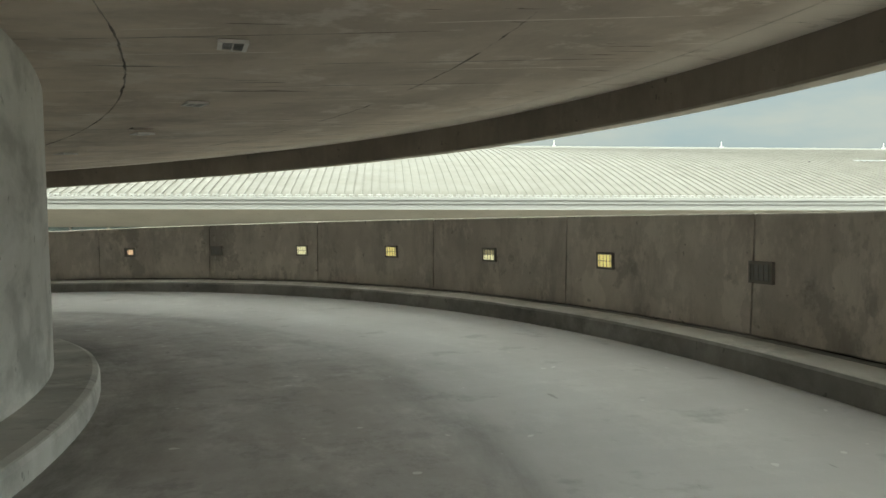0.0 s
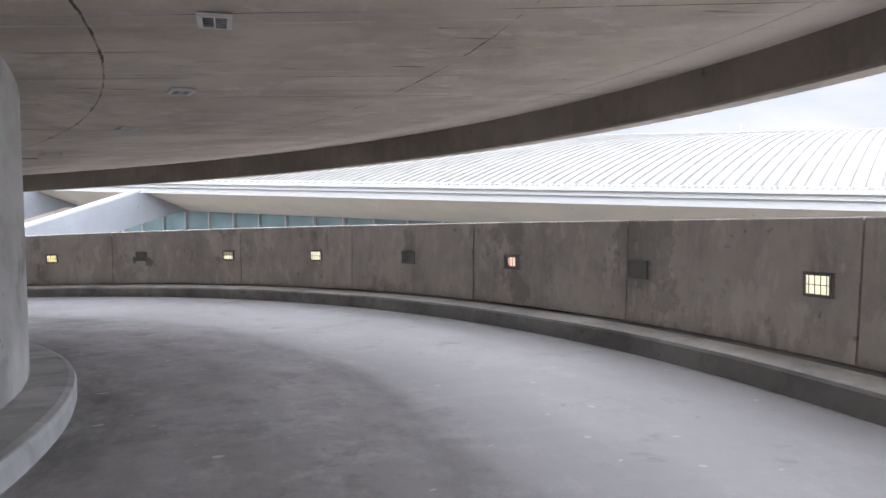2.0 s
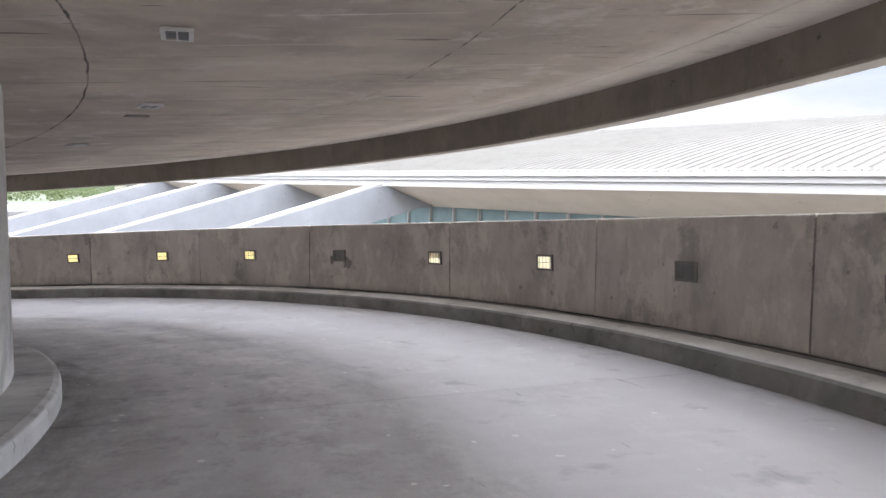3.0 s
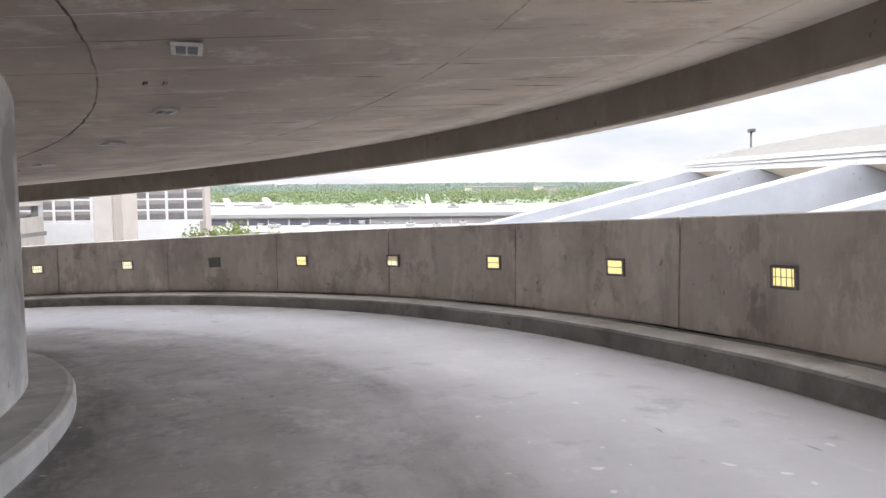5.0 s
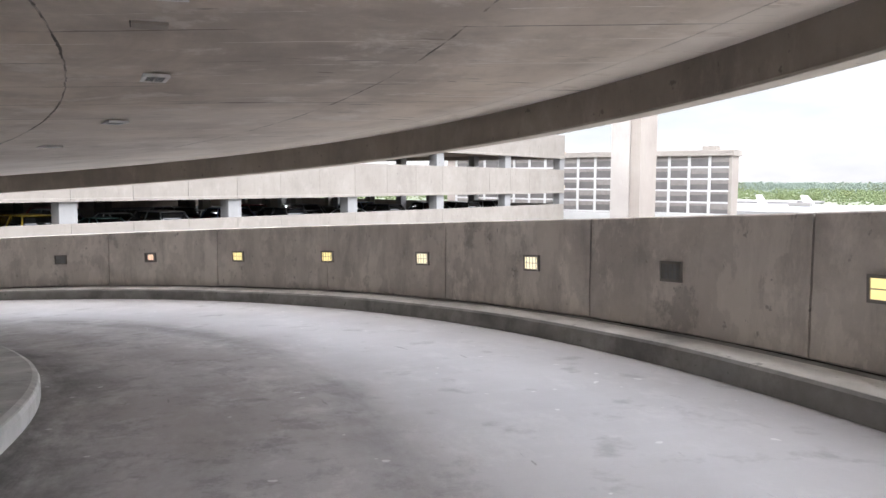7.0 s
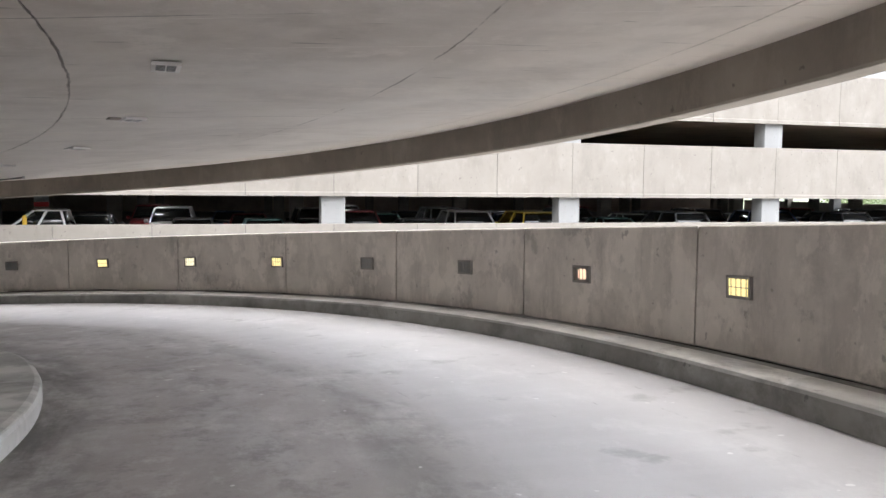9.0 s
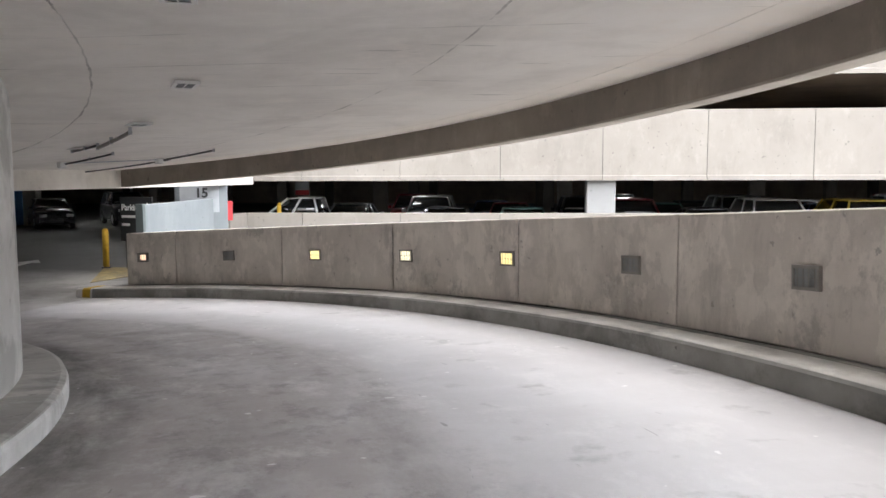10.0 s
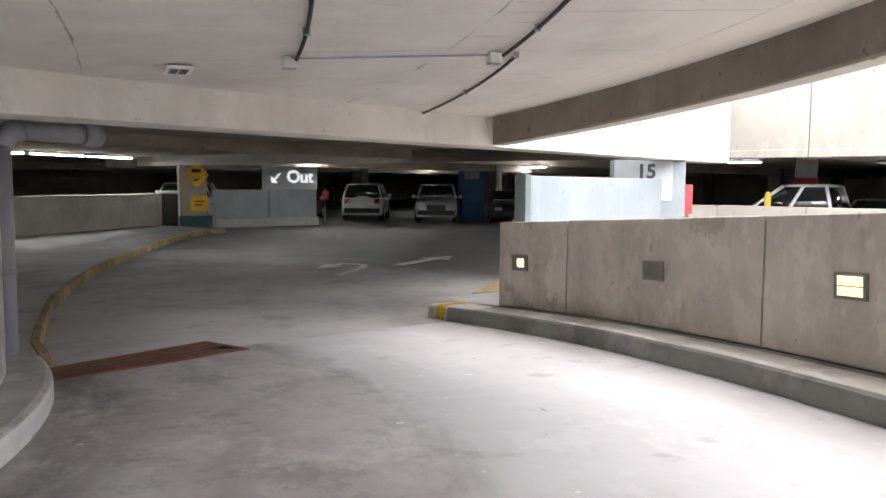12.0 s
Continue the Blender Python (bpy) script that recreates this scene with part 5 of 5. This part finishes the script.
part("post", tube([(0, 0, -0.005), (0, 0, 1.6), (0, 0, 1.65), (0, 0, 1.67)], [0.07, 0.07, 0.05, 0.01], 16), M_YELLOW, bol2)

bay = thing("bay_column", at(5.0, 28.6, 0, 10), "grey garage column with a number board above a red band", "column")
part("shaft", boxed(-0.25, 0.25, 0.0, 0.5, -0.008, STOREY - 0.364, bevel=0.02), M_SLAB, bay)
part("number_board", boxed(-0.26, 0.26, -0.03, -0.001, 2.0, 2.32, bevel=0.006), M_BOARD, bay, "grey number board")
part("red_band", boxed(-0.26, 0.26, -0.03, -0.001, 1.82, 1.995), M_RED, bay, "red painted band")
post = thing("sign_post", at(-14.83, 30.2, 0, 62), "slim pale post with a small red sign in the garage", "sign post")
part("pole", tube([(0, 0, -0.008), (0, 0, 1.5)], 0.035, 10), M_STEEL, post)
part("plate", boxed(-0.14, 0.14, -0.045, -0.036, 1.05, 1.4), M_RED, post, "red plate")

# low walls inside, with the way-out sign
structure("wall_island", prism([(-9.5, 6.7), (-9.2, 6.6), (-16.45, 23.5), (-16.75, 23.4)], "z", -0.01, 1.31), M_LINTEL, at(0, 0))
structure("wall_low", prism([(-15.85, 25.2), (-15.55, 25.1), (-14.9, 27.2), (-15.2, 27.3)], "z", -0.01, 1.46), M_PALEWALL, at(0, 0))
structure("wall_low_far", prism([(-15.15, 27.31), (-14.85, 27.21), (-14.5, 29.4), (-14.8, 29.5)], "z", -0.01, 1.46), M_PALEWALL, at(0, 0))
# white foot piece: light on the barrier's sloping base put into the colour
structure("barrier_lit_foot", prism([(-15.5, 25.09), (-15.3, 25.03), (-14.23, 29.3), (-14.45, 29.4)], "z", -0.01, 0.34, bevel=0.03), M_WHITE, at(0, 0))
out = thing("way_out_sign", at(-14.92, 27.0, 0, 70), "pale way-out board with white letters over a low wall", "sign")
part("board", boxed(0.0, 2.35, 0.2, 0.26, 1.47, 2.5, bevel=0.008), painted("pale_blue_grey_board", (0.84, 0.87, 0.91), 0.5), out)
words("Out", 0.7, M_SIGNLIT, out, 1.6, 0.19, 1.98, bold=0.015)
stem = boxed(-0.03, 0.03, 0.0, 0.008, -0.25, 0.2)
o = part("arrow_stem", stem, M_SIGNLIT, out)
o.matrix_basis = pose(0.62, 0.186, 2.0, 0, 45, 0)
o = part("arrow_head", prism([(-0.2, 0.2), (0.2, 0.2), (0.0, -0.0)], "y", 0.0, 0.008), M_SIGNLIT, out)
o.matrix_basis = pose(0.36, 0.186, 1.74, 0, 45, 0)

signcol = thing("signed_column", at(-15.3, 24.0, 0, 62), "grey column with a teal base behind warning signs", "column")
part("shaft", boxed(-0.5, 0.5, 0.0, 0.8, 0.5, STOREY - 0.365), M_SLAB, signcol)
part("base", boxed(-0.52, 0.52, -0.02, 0.82, -0.005, 0.499, bevel=0.02), painted("teal_base_paint", (0.04, 0.13, 0.13), 0.5), signcol)
warn = thing("warning_sign", at(-15.3, 24.0, 0, 62), "yellow diamond warning sign with a plate under it", "sign")
dia = prism([(0, -0.47), (0.47, 0), (0, 0.47), (-0.47, 0)], "y", -0.05, -0.03, bevel=0.004)
o = part("diamond", dia, M_SIGNYELLOW, warn)
o.location = (0.12, 0, 2.02)
part("symbol_body", boxed(-0.06, 0.28, -0.058, -0.051, 2.12, 2.24), M_BLACK, warn, "black lorry symbol")
part("symbol_slope", prism([(0.0, 1.78), (0.22, 1.84), (0.2, 1.9), (0.02, 1.84)], "y", -0.058, -0.051), M_BLACK, warn, "black slope symbol")
part("plate", boxed(-0.1, 0.52, -0.05, -0.03, 0.68, 1.24, bevel=0.004), M_SIGNYELLOW, warn, "yellow plate")
part("text_bar", boxed(0.04, 0.38, -0.057, -0.051, 1.02, 1.06), M_BLACK, warn)
part("text_bar", boxed(0.04, 0.34, -0.057, -0.051, 0.88, 0.92), M_BLACK, warn)
part("bracket", boxed(0.1, 0.14, -0.03, -0.001, 0.75, 2.5), M_STEEL, warn)
locker = thing("locker_box", at(-16.2, 23.7, 0, 62), "dark grey utility box with a pale lid beside a wall", "utility box")
part("case", boxed(-0.55, 0.4, 0.0, 0.7, -0.005, 1.3, bevel=0.02), M_DARKM, locker)
part("lid", boxed(-0.58, 0.43, -0.03, 0.73, 1.301, 1.42, bevel=0.02), M_WHITE, locker)
bluecol = thing("blue_column", at(-13.2, 38.8, 0, 55), "column painted blue with a white board inside the garage", "column")
part("shaft", boxed(-0.6, 0.6, 0, 0.8, -0.005, STOREY - 0.365), painted("blue_column_paint", (0.03, 0.12, 0.26), 0.5), bluecol)
part("board", boxed(-0.55, 0.25, -0.03, -0.002, 2.0, 2.6), M_WHITE, bluecol)


# ---- fluorescent lamps inside the garage ----


def tube_lamp(u, w, turn, half=0.65, light=M_TUBE, z=STOREY - 0.362):
    t = thing("tube_lamp", at(u, w, z, turn), "white fluorescent batten lamp under the garage deck", "ceiling lamp", "garage tube lamps")
    part("tray", boxed(-half, half, -0.09, 0.09, -0.07, 0.002), M_WHITE, t)
    for y in (-0.05, 0.05):
        part("tube", tube([(-half + 0.04, y, -0.1), (half - 0.04, y, -0.1)], 0.018, 8), light, t)
    for x in (-half + 0.02, half - 0.02):
        part("socket", boxed(x - 0.015, x + 0.015, -0.08, 0.08, -0.125, -0.071), M_WHITE, t)


for u, w in ((-13.6, 14.3), (-14.6, 16.7), (-15.58, 19.1), (-16.55, 21.4)):
    tube_lamp(u, w, 113, 1.22, M_DIMTUBE)
# the lamp at (-11.6, 26.2) is added only to brighten the way-out wall
for u, w, turn in [(-6.0, 20.0, 0), (-11.6, 26.2, 70), (-1.5, 27.5, 0), (-9.5, 28.0, 0), (-18, 31, 0), (-11, 41, 0), (-20, 44, 0), (1, 36, 0), (8, 30.5, 0), (17, 31.5, 0), (26, 32, 0), (35, 31.5, 0), (12, 44, 0), (30, 46, 0), (44, 33, 0), (54, 32, 0), (-4.0, 46, 0)]:
    tube_lamp(u, w, turn)


# pipes hung under the first deck behind the facade
for w, z, r in ((W0 + 2.6, 2.5, 0.05), (W0 + 5.2, 2.42, 0.035), (W0 + 8.0, 2.5, 0.06)):
    run = thing("deck_pipe", at(0, w, z), "pale grey pipe hung under the garage deck", "pipe", "garage pipes")
    part("pipe", tube([(6.0, 0, 0), (69.0, 0, 0)], r, 10), M_PIPE, run)
    for i in range(14):
        u = 8.2 + 4.5775 * i
        part("hanger", boxed(u - 0.02, u + 0.02, -0.012, 0.012, r, STOREY - 0.362 - z + 0.004), M_STEEL, run)

# ---- parked cars ----


def loft(stations, close=True):
    """Skin through cross-sections: each station is a list of points; all have the same count."""
    bm = bmesh.new()
    rings = [[bm.verts.new(p) for p in s] for s in stations]
    n = len(rings[0])
    for a, b in zip(rings, rings[1:]):
        for k in range(n - 1 if not close else n):
            f = bm.faces.new((a[k], a[(k + 1) % n], b[(k + 1) % n], b[k]))
            f.smooth = True
    if close:
        bm.faces.new(rings[0][::-1])
        bm.faces.new(rings[-1])
    bmesh.ops.recalc_face_normals(bm, faces=bm.faces)
    return bm


def section(x, half, z0, z1, crown=0.03, tuck=0.06):
    """A rounded body cross-section at x: sills tucked in, shoulders rounded, slightly crowned top."""
    h = z1 - z0
    right = [(half - tuck, z0), (half - 0.015, z0 + h * 0.22), (half, z0 + h * 0.5), (half - 0.02, z0 + h * 0.8), (half - 0.09, z1 - 0.01), (half * 0.5, z1 + crown * 0.8)]
    pts = [(x, y, z) for y, z in right] + [(x, 0, z1 + crown)] + [(x, -y, z) for y, z in right[::-1]]
    return pts


SHAPES = {
    # half width, belt line, roof, body outline (x, top), greenhouse (x at belt and roof): front, back
    "sedan": dict(half=0.9, low=0.22, body=[(-2.3, 0.55), (-2.25, 0.78), (-1.5, 0.9), (-0.85, 0.95), (0.9, 0.97), (1.5, 1.0), (2.15, 0.98), (2.32, 0.75)], glass=[(-0.95, -0.2, 1.75, 0.95)], roof=1.46, belt=0.95, wheels=(-1.4, 1.35), tyre=0.33),
    "suv": dict(half=0.95, low=0.28, body=[(-2.3, 0.62), (-2.26, 0.95), (-1.6, 1.07), (-0.95, 1.12), (1.2, 1.14), (2.1, 1.14), (2.3, 0.85)], glass=[(-1.05, -0.4, 2.15, 1.75)], roof=1.74, belt=1.1, wheels=(-1.42, 1.4), tyre=0.37),
    "pickup": dict(half=0.95, low=0.36, body=[(-2.75, 0.7), (-2.7, 1.0), (-1.9, 1.12), (-1.2, 1.16), (0.6, 1.17), (0.66, 1.14), (2.75, 1.14), (2.85, 0.8)], glass=[(-1.35, -0.5, 0.62, 0.4)], roof=1.84, belt=1.14, wheels=(-1.85, 1.75), tyre=0.4),
}


def car(kind, paint, m, label, category="car", group="parked cars"):
    s = SHAPES[kind]
    t = thing(category.replace(" ", "_"), m, label, category, group)
    half = s["half"]
    st = []
    for i, (x, z) in enumerate(s["body"]):
        end = i in (0, len(s["body"]) - 1)
        st.append(section(x, half - (0.14 if end else 0.05 if abs(x) > 2.1 else 0.0), s["low"] + (0.12 if end else 0), z, 0.035 if x < -0.9 else 0.015))
    body = part("body", loft(st), paint, t)
    # greenhouse: dark glass volume with a painted roof and pillars
    f0, f1, b0, b1 = s["glass"][0]
    zb, zr = s["belt"] - 0.02, s["roof"]
    hb, hr = half - 0.06, half - 0.25

    def ring(z, xf, xb, h):
        return [(xf, -h * 0.86, z), (xf + 0.12, -h, z), (xb - 0.1, -h, z), (xb, -h * 0.88, z), (xb, h * 0.88, z), (xb - 0.1, h, z), (xf + 0.12, h, z), (xf, h * 0.86, z)]
    mid = zr - 0.07
    part("window_glass", loft([ring(zb, f0, b0, hb), ring(mid, f1, b1, hr)]), M_CARGLASS, t, "dark car glass")
    part("roof", loft([ring(mid + 0.001, f1 - 0.02, b1 + 0.03, hr + 0.015), ring(zr - 0.02, f1 + 0.06, b1 - 0.04, hr - 0.02), ring(zr, f1 + 0.3, b1 - 0.25, hr - 0.18)]), paint, t)
    for sgn in (-1, 1):
        for (xb_, xt) in ((f0 + 0.03, f1 + 0.02), (f0 + (b0 - f0) * 0.48, f1 + (b1 - f1) * 0.48), (b0 - 0.06, b1 - 0.02)):
            part("pillar", tube([(xb_, sgn * (hb + 0.004), zb), (xt, sgn * (hr + 0.008), mid + 0.02)], 0.04 if kind == "pickup" else 0.035, 8), paint, t)
        part("mirror", boxed(f0 + 0.28, f0 + 0.45, sgn * (half + 0.1) - 0.08, sgn * (half + 0.1) + 0.08, s["belt"] - 0.01, s["belt"] + 0.13, bevel=0.03), paint, t)
        part("headlight", boxed(s["body"][0][0] - 0.012, s["body"][0][0] + 0.3, sgn * (half - 0.3) - 0.17, sgn * (half - 0.3) + 0.17, s["body"][1][1] - 0.2, s["body"][1][1] - 0.05, bevel=0.03), M_LAMPLENS, t)
        part("tail_light", boxed(s["body"][-1][0] - 0.2, s["body"][-1][0] + 0.012, sgn * (half - 0.26) - 0.12, sgn * (half - 0.26) + 0.12, s["belt"] - 0.28, s["belt"] - 0.06, bevel=0.02), M_TAIL, t)
        for x in s["wheels"]:
            r = s["tyre"]
            y = sgn * (half - 0.1)
            w = part("wheel", tube([(x, y - 0.11, r), (x, y - 0.09, r), (x, y + 0.09, r), (x, y + 0.11, r)], [r - 0.03, r, r, r - 0.03], 20), M_TYRE, t)
            part("rim", tube([(x, y + sgn * 0.085, r), (x, y + sgn * 0.118, r)], [r * 0.66, r * 0.6], 14), M_RIM, w)
    x0 = s["body"][0][0]
    part("grille", boxed(x0 - 0.02, x0 + 0.1, -0.42, 0.42, s["body"][1][1] - 0.36, s["body"][1][1] - 0.14, bevel=0.02), M_BLACK, t)
    part("front_bumper", boxed(x0 - 0.05, x0 + 0.2, -half + 0.12, half - 0.12, s["low"] + 0.1, s["low"] + 0.3, bevel=0.05), M_DARKM if kind != "sedan" else paint, t)
    x1 = s["body"][-1][0]
    part("rear_bumper", boxed(x1 - 0.2, x1 + 0.06, -half + 0.12, half - 0.12, s["low"] + 0.1, s["low"] + 0.32, bevel=0.05), M_DARKM if kind != "sedan" else paint, t)
    part("number_plate", boxed(x1 + 0.061, x1 + 0.068, -0.16, 0.16, s["low"] + 0.34, s["low"] + 0.46), M_WHITE, t)
    if kind == "pickup":
        part("bed_floor", boxed(0.72, 2.7, -half + 0.12, half - 0.12, 1.165, 1.175), M_BLACK, t, "black bed liner")
        for sgn in (-1, 1):
            part("bed_rail", boxed(0.66, 2.78, sgn * (half - 0.09) - 0.05, sgn * (half - 0.09) + 0.05, 1.15, 1.24, bevel=0.02), paint, t)
    return t


def coat(name, color, metal=0.3):
    m = Mat(name, color, 0.3, metal)
    m.b.inputs["Coat Weight"].default_value = 0.6
    dust = m.noise(m.place(), 3.0, 4)
    m.color(m.mix(color, tuple(c * 0.7 + 0.04 for c in color), m.math("MULTIPLY", dust, 0.6)))
    m.rough(m.ramp(dust, [(0.3, 0.22), (0.8, 0.45)]))
    return m.m


C_SILVER, C_WHITE, C_RED, C_TEAL = coat("silver_car_paint", (0.5, 0.51, 0.52)), coat("white_car_paint", (0.72, 0.72, 0.72), 0.0), coat("red_car_paint", (0.25, 0.02, 0.025)), coat("teal_car_paint", (0.12, 0.26, 0.25))
C_YELLOW, C_BLACK, C_GREY, C_BLUE = coat("yellow_car_paint", (0.6, 0.42, 0.03), 0.0), coat("black_car_paint", (0.02, 0.02, 0.025)), coat("grey_car_paint", (0.14, 0.145, 0.15)), coat("blue_car_paint", (0.03, 0.06, 0.14))

# noses: a car's front looks along its -x; turn 0 faces it along -u, 90 along -w
car("pickup", C_WHITE, at(6.0, 25.5), "white pickup truck with extended cab beside the garage parapet", "pickup truck")
row = [(10.6, "sedan", C_GREY, "grey saloon car parked behind the garage parapet"), (13.2, "sedan", C_TEAL, "pale teal saloon car parked behind the garage parapet"), (16.9, "suv", C_RED, "dark red car parked behind the garage parapet"),
       (19.2, "sedan", C_BLACK, "black saloon car parked behind the garage parapet"), (21.6, "suv", C_WHITE, "white station car parked behind the garage parapet"), (24.2, "suv", C_YELLOW, "yellow boxy off-road car behind the garage parapet"),
       (28.2, "sedan", C_TEAL, "pale teal saloon car parked behind the garage parapet"), (31.0, "suv", C_GREY, "grey tall car parked behind the garage parapet"), (36.6, "suv", C_BLUE, "dark blue tall car parked behind the garage parapet"),
       (39.3, "suv", C_BLACK, "black tall car parked behind the garage parapet"), (46.5, "sedan", C_SILVER, "silver saloon car parked behind the garage parapet"), (49.2, "suv", C_BLACK, "black tall car parked behind the garage parapet"), (55.5, "suv", C_GREY, "grey tall car parked behind the garage parapet"), (58.5, "suv", C_GREY, "grey tall car parked behind the garage parapet"), (64.5, "suv", C_SILVER, "silver tall car parked behind the garage parapet")]
for i, (u, kind, paint, label) in enumerate(row):
    car(kind, paint, at(u, 26.6 + 0.25 * (i % 3), 0, 90 if i % 2 == 0 else -90), label)
deep = [(8.5, "suv", C_RED), (12.0, "sedan", C_BLUE), (17.5, "suv", C_WHITE), (20.8, "sedan", C_BLACK), (26.0, "sedan", C_SILVER), (29.5, "suv", C_RED), (35.0, "sedan", C_GREY)]
for i, (u, kind, paint) in enumerate(deep):
    car(kind, paint, at(u, 35.2, 0, -90 if i % 2 else 90), "car parked in the dim second row of the garage")

far = [(6.5, "sedan", C_GREY), (9.6, "suv", C_WHITE), (12.8, "sedan", C_RED), (15.6, "suv", C_BLACK), (18.8, "sedan", C_TEAL), (21.8, "suv", C_SILVER), (25.0, "sedan", C_BLUE), (28.4, "suv", C_GREY), (31.6, "sedan", C_WHITE), (35.0, "suv", C_BLACK), (38.2, "sedan", C_SILVER), (41.6, "suv", C_RED), (45.0, "suv", C_GREY), (48.6, "sedan", C_BLACK), (52.2, "suv", C_BLUE)]
for i, (u, kind, paint) in enumerate(far):
    car(kind, paint, at(u, 31.2 + 0.3 * (i % 2), 0, 90 if i % 3 else -90), "car parked in the shaded middle of the garage")

# the row seen from the ramp's foot
car("suv", C_SILVER, at(-13.0, 35.6, 0, 128), "silver-grey sport utility car facing the entrance")
car("suv", C_WHITE, at(-16.6, 34.6, 0, -52), "white tall car parked with its rear to the entrance")
car("sedan", C_RED, at(-18.6, 32.0, 0, -52), "dark red car parked beside a low wall")
car("sedan", C_BLACK, at(-10.6, 38.0, 0, 128), "black saloon car facing the entrance in shadow")
car("suv", C_WHITE, at(-20.5, 27.5, 0, -52), "white tall car standing behind the low white wall")
car("suv", C_BLACK, at(-7.8, 40.4, 0, 128), "black tall car facing the entrance in shadow")
